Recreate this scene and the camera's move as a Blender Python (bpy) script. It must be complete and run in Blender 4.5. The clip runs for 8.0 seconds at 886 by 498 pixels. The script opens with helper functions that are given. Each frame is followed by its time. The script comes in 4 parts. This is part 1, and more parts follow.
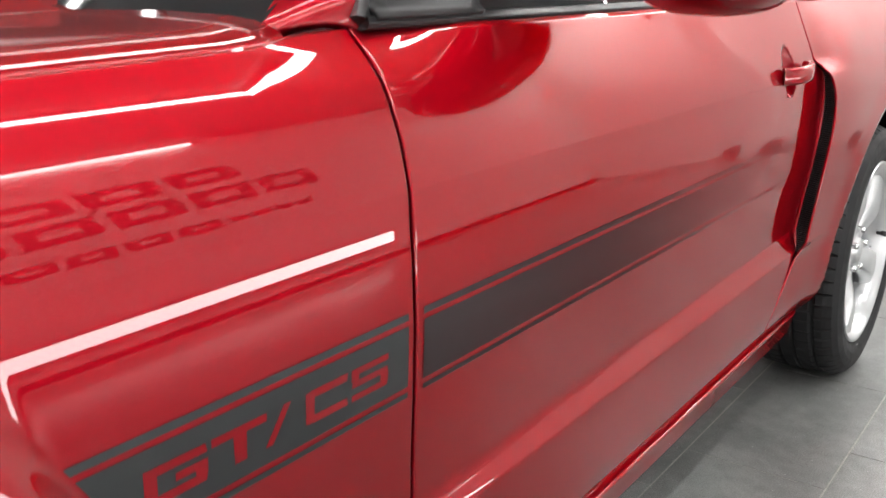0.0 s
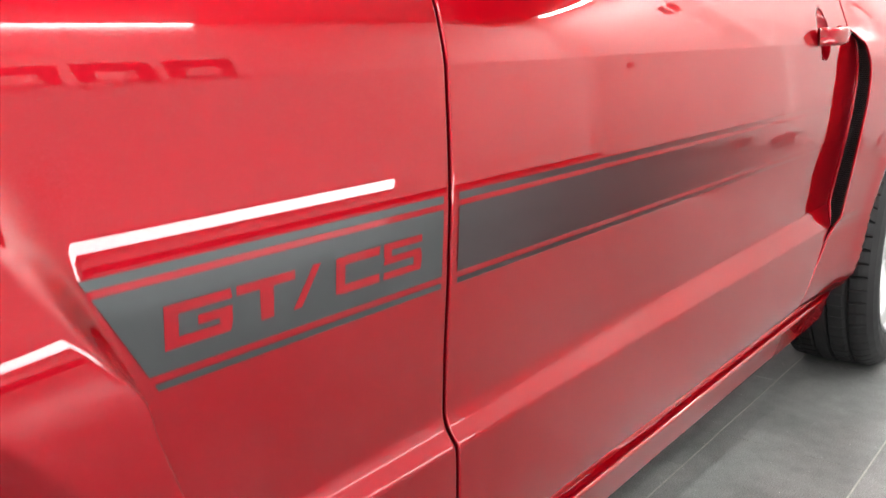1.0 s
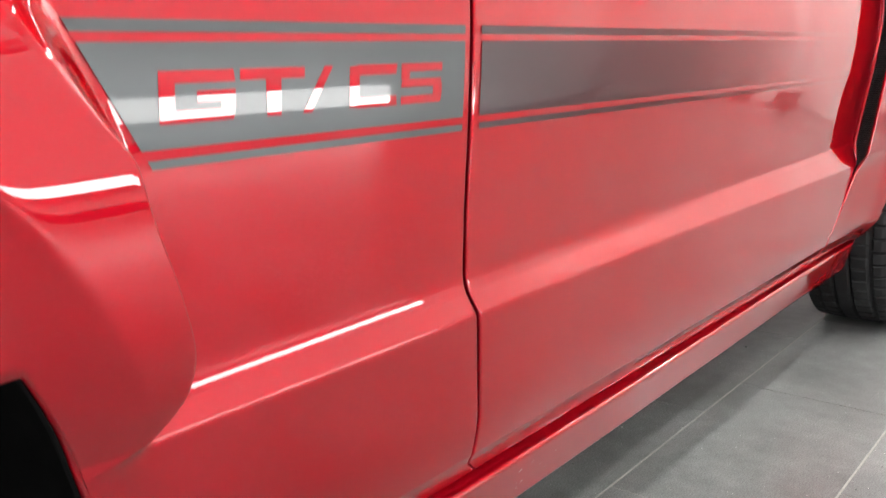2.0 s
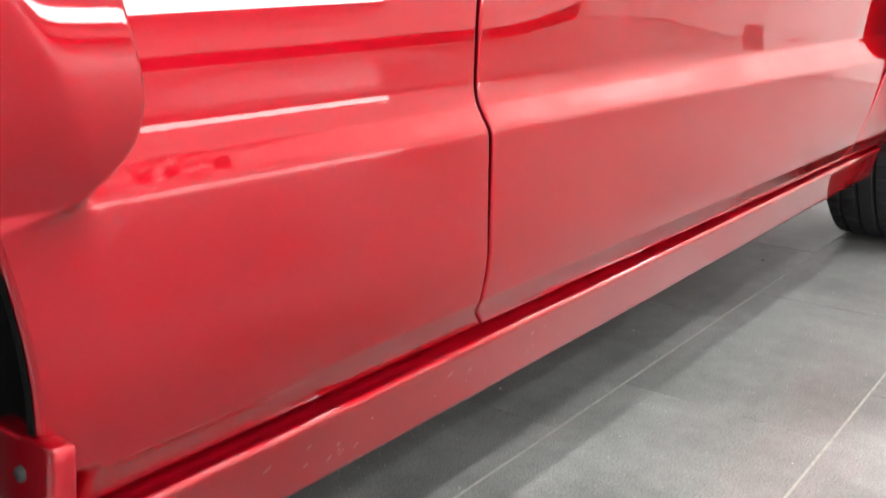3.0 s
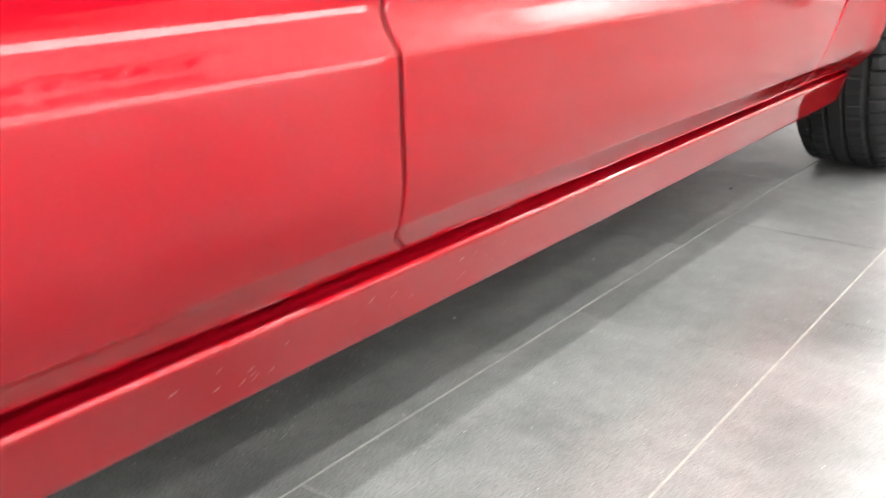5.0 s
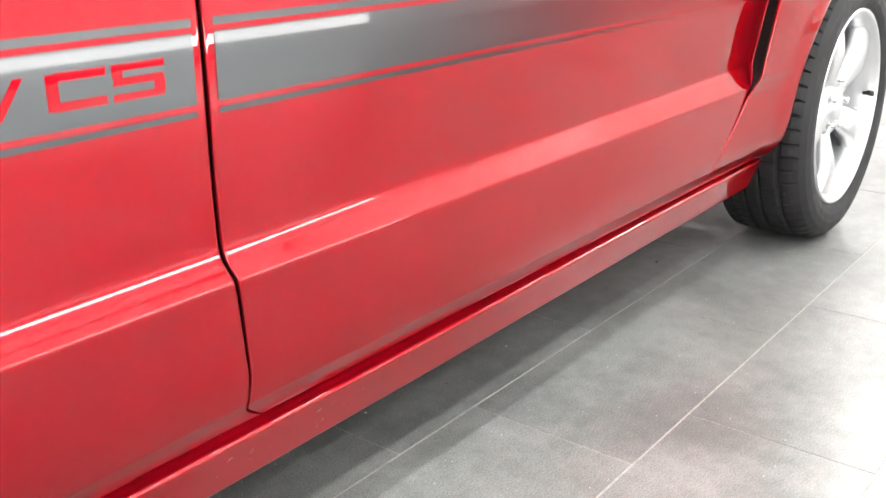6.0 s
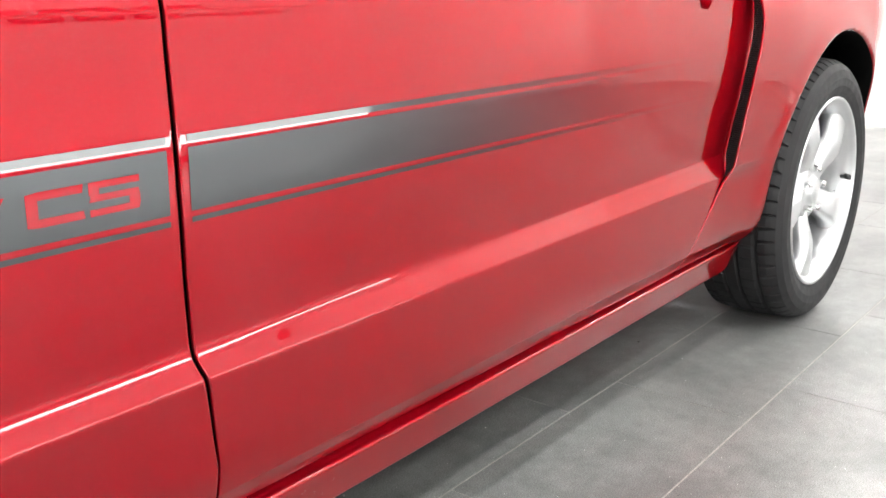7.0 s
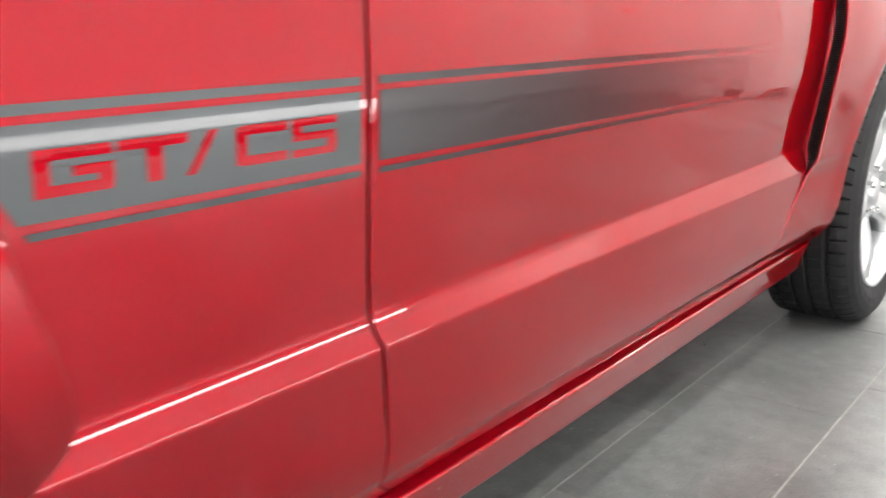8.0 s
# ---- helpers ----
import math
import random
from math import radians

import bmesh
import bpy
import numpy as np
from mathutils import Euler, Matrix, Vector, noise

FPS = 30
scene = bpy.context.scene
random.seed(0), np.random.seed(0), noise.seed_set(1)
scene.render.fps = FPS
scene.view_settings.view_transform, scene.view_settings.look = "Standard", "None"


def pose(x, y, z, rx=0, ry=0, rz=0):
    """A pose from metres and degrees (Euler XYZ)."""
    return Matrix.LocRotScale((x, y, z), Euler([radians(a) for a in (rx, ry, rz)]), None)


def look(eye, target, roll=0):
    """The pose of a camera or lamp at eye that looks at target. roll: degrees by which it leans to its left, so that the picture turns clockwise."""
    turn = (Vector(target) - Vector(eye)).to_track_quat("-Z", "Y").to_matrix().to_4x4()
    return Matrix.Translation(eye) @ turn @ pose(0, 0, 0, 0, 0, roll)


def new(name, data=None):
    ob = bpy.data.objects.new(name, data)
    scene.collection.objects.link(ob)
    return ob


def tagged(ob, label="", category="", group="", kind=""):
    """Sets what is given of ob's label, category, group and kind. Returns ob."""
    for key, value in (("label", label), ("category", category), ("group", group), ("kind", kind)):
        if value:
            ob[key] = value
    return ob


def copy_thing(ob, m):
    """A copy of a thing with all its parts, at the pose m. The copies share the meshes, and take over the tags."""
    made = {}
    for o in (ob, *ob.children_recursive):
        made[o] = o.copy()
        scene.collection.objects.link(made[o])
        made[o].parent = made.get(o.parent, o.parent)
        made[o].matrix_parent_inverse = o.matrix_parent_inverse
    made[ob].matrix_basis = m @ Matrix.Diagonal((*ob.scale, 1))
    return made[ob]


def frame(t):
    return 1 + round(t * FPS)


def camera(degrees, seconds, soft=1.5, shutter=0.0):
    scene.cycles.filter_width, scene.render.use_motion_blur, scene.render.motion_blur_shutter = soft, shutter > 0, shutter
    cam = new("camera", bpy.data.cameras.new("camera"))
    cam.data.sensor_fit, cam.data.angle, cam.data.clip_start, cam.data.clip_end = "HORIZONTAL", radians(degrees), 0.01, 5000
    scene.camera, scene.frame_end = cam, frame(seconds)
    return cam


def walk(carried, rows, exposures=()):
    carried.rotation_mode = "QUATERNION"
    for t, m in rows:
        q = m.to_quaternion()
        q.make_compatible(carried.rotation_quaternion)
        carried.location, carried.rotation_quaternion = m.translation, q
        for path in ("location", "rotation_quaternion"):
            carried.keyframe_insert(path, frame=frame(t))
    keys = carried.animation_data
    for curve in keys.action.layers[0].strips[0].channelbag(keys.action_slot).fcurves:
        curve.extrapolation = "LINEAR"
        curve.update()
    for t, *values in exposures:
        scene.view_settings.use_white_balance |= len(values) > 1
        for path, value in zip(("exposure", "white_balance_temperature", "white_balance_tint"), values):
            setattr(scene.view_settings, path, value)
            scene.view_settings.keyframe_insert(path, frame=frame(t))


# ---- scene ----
cam = camera(49.7, 8.0, shutter=0.5)
PATH = [
    (0, (0.062, -0.535, 1.056), (1.623, 0.585, 0.501), 0.1),
    (0.5, (0.061, -0.519, 0.958), (1.624, 0.628, 0.468), 0.0),
    (1, (0.057, -0.514, 0.893), (1.619, 0.645, 0.427), 0.2),
    (1.2, (0.051, -0.513, 0.861), (1.614, 0.649, 0.404), 0.2),
    (2.3, (0.091, -0.464, 0.681), (1.654, 0.708, 0.252), 0.2),
    (2.5, (0.101, -0.453, 0.657), (1.662, 0.716, 0.212), 0.5),
    (3, (0.147, -0.421, 0.577), (1.697, 0.732, 0.058), 1.0),
    (3.5, (0.165, -0.394, 0.509), (1.714, 0.745, -0.043), 0.6),
    (4, (0.179, -0.391, 0.452), (1.716, 0.741, -0.146), 0.7),
    (4.5, (0.175, -0.397, 0.444), (1.704, 0.726, -0.188), 0.6),
    (4.8, (0.182, -0.431, 0.502), (1.709, 0.694, -0.132), 0.3),
    (5, (0.186, -0.481, 0.568), (1.706, 0.648, -0.075), 0.1),
    (5.2, (0.199, -0.542, 0.632), (1.707, 0.6, -0.019), -0.3),
    (6.3, (0.213, -0.769, 0.864), (1.674, 0.424, 0.201), -0.4),
    (6.5, (0.21, -0.787, 0.877), (1.676, 0.42, 0.253), -0.4),
    (7, (0.214, -0.781, 0.881), (1.71, 0.428, 0.335), -0.4),
    (7.5, (0.208, -0.705, 0.84), (1.743, 0.474, 0.333), -0.1),
    (7.7, (0.192, -0.634, 0.815), (1.747, 0.521, 0.318), -0.0),
    (8, (0.114, -0.571, 0.79), (1.665, 0.596, 0.308), -0.0),
]
walk(cam, [(t, look(e, g, r)) for t, e, g, r in PATH], [(0, -0.76), (1.0, -0.28), (2.3, 0.00), (3.5, 0.26), (4.5, 0.44), (5.2, 0.46), (6.3, 0.24), (7.5, -0.15), (8, -0.22)])

# ---- light ----
world = bpy.data.worlds.new("world")
scene.world = world
world.use_nodes = True
world.node_tree.nodes["Background"].inputs[0].default_value = (0.9, 0.95, 1.0, 1)
world.node_tree.nodes["Background"].inputs[1].default_value = 0.02

CEIL = 2.75
WALL_S, WALL_N, WALL_E, WALL_W = -2.7, 5.2, 6.3, -5.2


# ---- materials ----
def material(name):
    m = bpy.data.materials.new(name)
    m.use_nodes = True
    nt = m.node_tree
    return m, nt, nt.nodes["Principled BSDF"]


def add(nt, kind, **props):
    n = nt.nodes.new(kind)
    for k, v in props.items():
        n.inputs[k.replace("_", " ")].default_value = v
    return n


def ramp(nt, src, stops):
    r = nt.nodes.new("ShaderNodeValToRGB")
    el = r.color_ramp.elements
    while len(el) < len(stops):
        el.new(0.5)
    for e, (p, c) in zip(el, stops):
        e.position = p
        e.color = (*c, 1) if len(c) == 3 else c
    nt.links.new(src, r.inputs[0])
    return r


def noise_tex(nt, scale, detail=4.0, rough=0.55, space="Object"):
    tc = nt.nodes.new("ShaderNodeNewGeometry" if space == "World" else "ShaderNodeTexCoord")
    n = nt.nodes.new("ShaderNodeTexNoise")
    n.inputs["Scale"].default_value = scale
    n.inputs["Detail"].default_value = detail
    n.inputs["Roughness"].default_value = rough
    nt.links.new(tc.outputs["Position" if space == "World" else space], n.inputs["Vector"])
    return n


def bump(nt, src, strength, distance, target):
    b = nt.nodes.new("ShaderNodeBump")
    b.inputs["Strength"].default_value = strength
    b.inputs["Distance"].default_value = distance
    nt.links.new(src, b.inputs["Height"])
    nt.links.new(b.outputs[0], target)
    return b


def simple(name, color, rough=0.5, metal=0.0, var=0.12, scale=30.0, bumpiness=0.0, coat=0.0, spec=0.5):
    m, nt, p = material(name)
    n = noise_tex(nt, scale)
    lo = tuple(c * (1 - var) for c in color)
    hi = tuple(min(1, c * (1 + var)) for c in color)
    r = ramp(nt, n.outputs["Fac"], [(0.3, lo), (0.7, hi)])
    nt.links.new(r.outputs[0], p.inputs["Base Color"])
    rr = ramp(nt, n.outputs["Fac"], [(0.3, (rough * 0.85,) * 3), (0.7, (min(1, rough * 1.15),) * 3)])
    nt.links.new(rr.outputs[0], p.inputs["Roughness"])
    p.inputs["Metallic"].default_value = metal
    p.inputs["Coat Weight"].default_value = coat
    p.inputs["Coat Roughness"].default_value = 0.04
    p.inputs["Specular IOR Level"].default_value = spec
    if bumpiness:
        bump(nt, n.outputs["Fac"], bumpiness, 0.001, p.inputs["Normal"])
    return m


def paint_material():
    m, nt, p = material("candy_red_paint")
    wide = noise_tex(nt, 2.2, 2.0)
    r = ramp(nt, wide.outputs["Fac"], [(0.3, (0.325, 0.0018, 0.0092)), (0.7, (0.355, 0.0025, 0.0108))])
    nt.links.new(r.outputs[0], p.inputs["Base Color"])
    p.inputs["Metallic"].default_value = 0.85
    p.inputs["Specular Tint"].default_value = (0.75, 0.03, 0.05, 1)
    p.inputs["Specular IOR Level"].default_value = 0.0
    rr = ramp(nt, wide.outputs["Fac"], [(0.3, (0.42,) * 3), (0.7, (0.50,) * 3)])
    nt.links.new(rr.outputs[0], p.inputs["Roughness"])
    p.inputs["Coat Weight"].default_value = 1.0
    p.inputs["Coat Roughness"].default_value = 0.012
    p.inputs["Coat IOR"].default_value = 1.5
    return m


def tile_material():
    m, nt, p = material("grey_porcelain_tile")
    big = noise_tex(nt, 3.0, 6.0, 0.62, "World")
    small = noise_tex(nt, 26.0, 6.0, 0.62, "World")
    grain = noise_tex(nt, 360.0, 5.0, 0.72, "World")
    info = nt.nodes.new("ShaderNodeObjectInfo")
    a = ramp(nt, big.outputs["Fac"], [(0.34, (0.136, 0.140, 0.138)), (0.66, (0.250, 0.252, 0.248))])
    b = ramp(nt, small.outputs["Fac"], [(0.3, (0.84,) * 3), (0.7, (1.14,) * 3)])
    c = ramp(nt, grain.outputs["Fac"], [(0.36, (0.55,) * 3), (0.64, (1.42,) * 3)])
    d = ramp(nt, info.outputs["Random"], [(0.0, (0.93,) * 3), (1.0, (1.07,) * 3)])
    streak = noise_tex(nt, 1.0, 5.0, 0.6, "World")
    stretch = nt.nodes.new("ShaderNodeVectorMath")
    stretch.operation = "MULTIPLY"
    stretch.inputs[1].default_value = (4.0, 16.0, 1.0)
    pos = nt.nodes.new("ShaderNodeNewGeometry")
    nt.links.new(pos.outputs["Position"], stretch.inputs[0])
    nt.links.new(stretch.outputs[0], streak.inputs["Vector"])
    e = ramp(nt, streak.outputs["Fac"], [(0.35, (0.93, 0.95, 0.945)), (0.55, (1.0, 1.0, 1.0)), (0.75, (1.07, 1.03, 1.03))])
    last = a.outputs[0]
    for x in (b, c, d, e):
        mx = nt.nodes.new("ShaderNodeMix")
        mx.data_type, mx.blend_type = "RGBA", "MULTIPLY"
        mx.inputs[0].default_value = 1.0
        nt.links.new(last, mx.inputs[6])
        nt.links.new(x.outputs[0], mx.inputs[7])
        last = mx.outputs[2]
    nt.links.new(last, p.inputs["Base Color"])
    rr = ramp(nt, small.outputs["Fac"], [(0.3, (0.285,) * 3), (0.7, (0.31,) * 3)])
    nt.links.new(rr.outputs[0], p.inputs["Roughness"])
    p.inputs["Specular IOR Level"].default_value = 0.36
    bump(nt, grain.outputs["Fac"], 0.08, 0.0006, p.inputs["Normal"])
    return m


def glow(name, color, strength):
    m, nt, p = material(name)
    p.inputs["Base Color"].default_value = (0.9, 0.9, 0.9, 1)
    p.inputs["Emission Color"].default_value = (*color, 1)
    p.inputs["Emission Strength"].default_value = strength
    return m


PAINT = paint_material()
TILE = tile_material()
GROUT = simple("pale_grout", (0.38, 0.37, 0.34), 0.85, var=0.2, scale=60, bumpiness=0.3)
RUBBER = simple("tyre_rubber", (0.013, 0.013, 0.014), 0.68, var=0.25, scale=40, bumpiness=0.2, spec=0.35)
ALLOY = simple("silver_alloy", (0.62, 0.63, 0.64), 0.32, metal=0.75, var=0.04, scale=20, coat=0.5)
CHROME = simple("chrome", (0.8, 0.8, 0.8), 0.08, metal=1.0, var=0.02)
BLACK = simple("black_plastic", (0.018, 0.018, 0.019), 0.42, var=0.2, scale=80, bumpiness=0.1)
DARK = simple("wheel_well_black", (0.004, 0.004, 0.004), 0.95, var=0.3, scale=20, spec=0.08)
VINYL_GREY = (0.076, 0.081, 0.084)
VINYL = simple("charcoal_vinyl", VINYL_GREY, 0.335, metal=1.0, var=0.04, scale=6, coat=0.35)
GLASS = simple("tinted_glass", (0.012, 0.014, 0.015), 0.03, var=0.05, scale=5)
WALLPAINT = simple("white_wall_paint", (0.88, 0.88, 0.87), 0.6, var=0.03, scale=4, bumpiness=0.05)
# dark only to cut bounce light; the unseen wall's own colour is unknown
DIMWALL = simple("bounce_cut_wall_grey", (0.20, 0.20, 0.205), 0.6, var=0.05, scale=4, bumpiness=0.05)
# ceiling kept mid grey to hold down the light it bounces
CEILPAINT = simple("bounce_cut_ceiling_grey", (0.32, 0.32, 0.32), 0.8, var=0.03, scale=3)
SIGNINK = simple("dark_sign_vinyl", (0.05, 0.05, 0.055), 0.5)
GREYPLATE = simple("grey_plastic", (0.22, 0.22, 0.22), 0.5)
LED = glow("led_diffuser", (1.0, 0.99, 0.97), 82.0)
# extra strong fill light for the end wall
LEDFILL = glow("led_fill_diffuser", (1.0, 0.99, 0.97), 195.0)
LEDLOW = glow("led_low_diffuser", (1.0, 0.99, 0.97), 26.0)
LEDHIGH = glow("led_high_diffuser", (1.0, 0.99, 0.97), 40.0)
STEEL = simple("steel", (0.45, 0.45, 0.46), 0.35, metal=1.0)


# ---- building helpers ----
def obj(name, bm, mat, parent=None, label="", smooth=True):
    me = bpy.data.meshes.new(name)
    bm.normal_update()
    bm.to_mesh(me)
    bm.free()
    me.materials.append(mat)
    if smooth:
        for f in me.polygons:
            f.use_smooth = True
    ob = new(name, me)
    if parent is not None:
        ob.parent = parent
    if label:
        tagged(ob, label)
    return ob


def part(name, bm, mat, parent, label="", smooth=True):
    return obj(name, bm, mat, parent, label, smooth)


def box(bm, x0, x1, y0, y1, z0, z1, bevel=0.0, seg=2):
    r = bmesh.ops.create_cube(bm, size=1.0)
    for v in r["verts"]:
        v.co = Vector((x0 + (v.co.x + 0.5) * (x1 - x0), y0 + (v.co.y + 0.5) * (y1 - y0), z0 + (v.co.z + 0.5) * (z1 - z0)))
    if bevel:
        es = list({e for v in r["verts"] for e in v.link_edges})
        bmesh.ops.bevel(bm, geom=es, offset=bevel, segments=seg, affect="EDGES", profile=0.5)
    return bm


def grid_mesh(bm, pts, flip=False):
    """Quads over a rectangular table of points."""
    vs = [[bm.verts.new(p) for p in row] for row in pts]
    for i in range(len(vs) - 1):
        for j in range(len(vs[0]) - 1):
            q = (vs[i][j], vs[i][j + 1], vs[i + 1][j + 1], vs[i + 1][j])
            bm.faces.new(q[::-1] if flip else q)
    return vs


def thick(ob, t, offset=-1.0):
    md = ob.modifiers.new("solid", "SOLIDIFY")
    md.thickness, md.offset = t, offset
    return ob


def smooth01(a, b, x):
    t = min(1.0, max(0.0, (x - a) / (b - a)))
    return t * t * (3 - 2 * t)


def lerp(a, b, w):
    return a + (b - a) * w


def curve_of(points):
    """A smooth (monotone cubic) function through the points."""
    xs = [p[0] for p in points]
    ys = [p[1] for p in points]
    d = [(ys[i + 1] - ys[i]) / (xs[i + 1] - xs[i]) for i in range(len(xs) - 1)]
    m = [d[0]] + [0 if d[i - 1] * d[i] <= 0 else 2 * d[i - 1] * d[i] / (d[i - 1] + d[i]) for i in range(1, len(d))] + [d[-1]]

    def f(x):
        if x <= xs[0]:
            return ys[0] + (x - xs[0]) * m[0]
        if x >= xs[-1]:
            return ys[-1] + (x - xs[-1]) * m[-1]
        i = 0
        while x > xs[i + 1]:
            i += 1
        h = xs[i + 1] - xs[i]
        t = (x - xs[i]) / h
        return (ys[i] * (1 + 2 * t) * (1 - t) ** 2 + m[i] * h * t * (1 - t) ** 2
                + ys[i + 1] * t * t * (3 - 2 * t) + m[i + 1] * h * t * t * (t - 1))
    return f


# ---- the car's side: y over x (towards the tail) and z ----
FW, RW, AXLE = 0.0, 2.72, 0.34
ARCH_F, ARCH_R = 0.392, 0.390
ARCH_Z = AXLE + 0.022   # the rear arch sits higher than the axle

door_low = curve_of([(0.255, 0.068), (0.284, 0.0448), (0.300, 0.0356), (0.310, 0.0297), (0.3150, 0.0268), (0.3168, 0.0258), (0.3180, 0.0253), (0.320, 0.0249), (0.328, 0.0233), (0.345, 0.0205), (0.37, 0.0178), (0.42, 0.0147), (0.4665, 0.0119)])
door_mid = curve_of([(0.487, 0.01940), (0.490, 0.02030), (0.493, 0.02090), (0.498, 0.02174), (0.502, 0.02222), (0.506, 0.02238), (0.512, 0.02226), (0.52, 0.0219), (0.53, 0.0213), (0.56, 0.01955), (0.60, 0.01675), (0.65, 0.0131), (0.70, 0.0110)])
# lean of the upper flank by height: hollow over the stripe, a shoulder line, then the roll towards the belt
LEAN = [(0.70, -0.028), (0.7255, 0.000), (0.753, 0.031), (0.778, 0.060), (0.814, 0.099), (0.845, 0.121), (0.8515, 0.126), (0.8530, 0.252), (0.861, 0.259), (0.870, 0.270), (0.883, 0.294),
        (0.890, 0.312), (0.907, 0.356), (0.937, 0.440), (0.958, 0.505), (0.985, 0.60), (1.01, 0.70), (1.04, 1.0)]
DOOR_LEAN = [(z, min(v, 0.385)) for z, v in LEAN]


def leaning(table, z):
    """The flank's depth at a height, summed up over the leans."""
    y = 0.0110
    for (za, sa), (zb, sb) in zip(table, table[1:]):
        q = min(z, zb) - za
        if q <= 0:
            break
        y += sa * q + 0.5 * (sb - sa) / (zb - za) * q * q
    return y


def rear_turn(x, z):
    """The fender's slope turns inwards a little before the door."""
    return 1.2 * max(0.0, z - 0.956) * (max(0.0, min(x, 0.64) - 0.60) ** 2 / 0.08 + max(0.0, x - 0.64))


def door_high(x, z):
    if z <= 0.70:
        return door_mid(z)
    y = leaning(DOOR_LEAN, z)
    return y if z < 0.91 or x > 1.02 else lerp(leaning(LEAN, z) + rear_turn(0.785, z), y, smooth01(0.79, 1.02, x))


def crease_z(x):
    return 0.4985 + 0.012 * (x - 0.77)


def door_sharp(x, z):
    zl, zu = 0.4680, crease_z(x) - 0.0115
    if z <= zl:
        return door_low(z)
    # towards the front the fold grows narrower, not steeper
    short = max(0.0, 0.39 * (0.487 - zu))
    if z < zu:
        u = (z - zl) / (zu - zl)
        return lerp(door_low(zl), door_mid(0.487) - short, u) - 0.0002 * math.sin(math.pi * u)
    v = max(0.487, z - (zu - 0.487) * max(0, 1 - (z - zu) / 0.15))
    y = door_high(x, v) - short * max(0.0, 1 - (z - zu) / 0.15)
    if v < 0.512:
        fold = min(0.01940 + 0.39 * (v - 0.487), 0.02226 - 0.055 * (v - 0.512))
        y = lerp(y, fold, smooth01(1.10, 1.50, x))
    return y


twist = curve_of([(0.28, 0.0), (0.33, 0.0), (0.40, 0.0), (0.468, 0.0004), (0.474, 0.0014), (0.500, 0.0055), (0.510, 0.0056), (0.53, 0.0050), (0.56, 0.0040), (0.62, 0.0018), (0.66, 0.0006), (0.70, 0.0), (0.75, 0.0)])


def door_y(x, z):
    """The two creases are rounded a little; behind its front edge the door is twisted inwards over the fold."""
    if 0.450 < z < 0.55:
        h = 0.0006 if z > 0.478 else 0.0013
        y = sum(door_sharp(x, z + h * k) * w for k, w in ((-4, 1), (-3, 2), (-2, 3), (-1, 4), (0, 5), (1, 4), (2, 3), (3, 2), (4, 1))) / 25
    else:
        y = door_sharp(x, z)
    return y + (twist(z) * smooth01(0.79, 1.15, x) if 0.33 < z < 0.70 else 0.0)


flare_f = curve_of([(0.26, 0.066), (0.284, 0.0448), (0.300, 0.0352), (0.310, 0.0291), (0.3150, 0.0261), (0.3168, 0.0251), (0.3180, 0.0246), (0.320, 0.0241), (0.328, 0.0224), (0.345, 0.0195), (0.37, 0.0150), (0.40, 0.0118), (0.43, 0.0082), (0.47, 0.0000), (0.51, -0.0066), (0.55, -0.0114), (0.58, -0.0135), (0.605, -0.0146), (0.63, -0.0153), (0.65, -0.0155), (0.67, -0.0153), (0.694, -0.0145), (0.72, -0.0130), (0.75, -0.0106), (0.80, -0.0050), (0.84, 0.002),
                    (0.90, 0.030), (0.96, 0.08)])
step_f = curve_of([(0.44, 0.395), (0.47, 0.422), (0.503, 0.455), (0.521, 0.459), (0.566, 0.448), (0.622, 0.428), (0.655, 0.419), (0.68, 0.406), (0.704, 0.395), (0.76, 0.37), (0.9, 0.3)])
flare_r = curve_of([(0.26, 0.070), (0.30, 0.022), (0.34, -0.006), (0.40, -0.018), (0.49, -0.024), (0.60, -0.034), (0.72, -0.040), (0.80, -0.034), (0.87, -0.012),
                    (0.93, 0.020), (0.98, 0.055), (1.02, 0.09)])


def side_y(x, z):
    """The painted side, as far as the scoop."""
    base = door_y(x, z)
    edge = step_f(z)
    arc = min(edge, math.sqrt(max(0.0, 0.442 ** 2 - (z - AXLE) ** 2)))
    below = max(0.0, 0.472 - z)
    soft = 0.014 + 0.34 * max(0.0, z - 0.65) + 3.0 * below
    w = smooth01(edge - soft, edge + 0.1 * soft + 1.5 * below, x)
    # the flare: a rear face that leans out as far as a curved fold, then a band round the arch
    fade = 1 - smooth01(0.70, 0.86, z)
    d = x - arc
    bend = 0.5 * (d + math.sqrt(d * d + 0.000014))
    y = flare_f(z) - fade * (0.10 * max(0.0, edge - arc - bend) - 0.17 * min(0.06, bend - d))
    y = lerp(y, base, w)
    if z < 0.335:
        # a rounded bead along the foot, which curls in at its front end
        low = smooth01(0.318, 0.310, z)
        y -= 0.0020 * math.exp(-((z - 0.3120) / 0.0032) ** 2) * (1 - smooth01(0.50, 0.64, x))
        y += 0.020 * (1 - smooth01(0.412, 0.434, x)) ** 1.6 * low
    return y


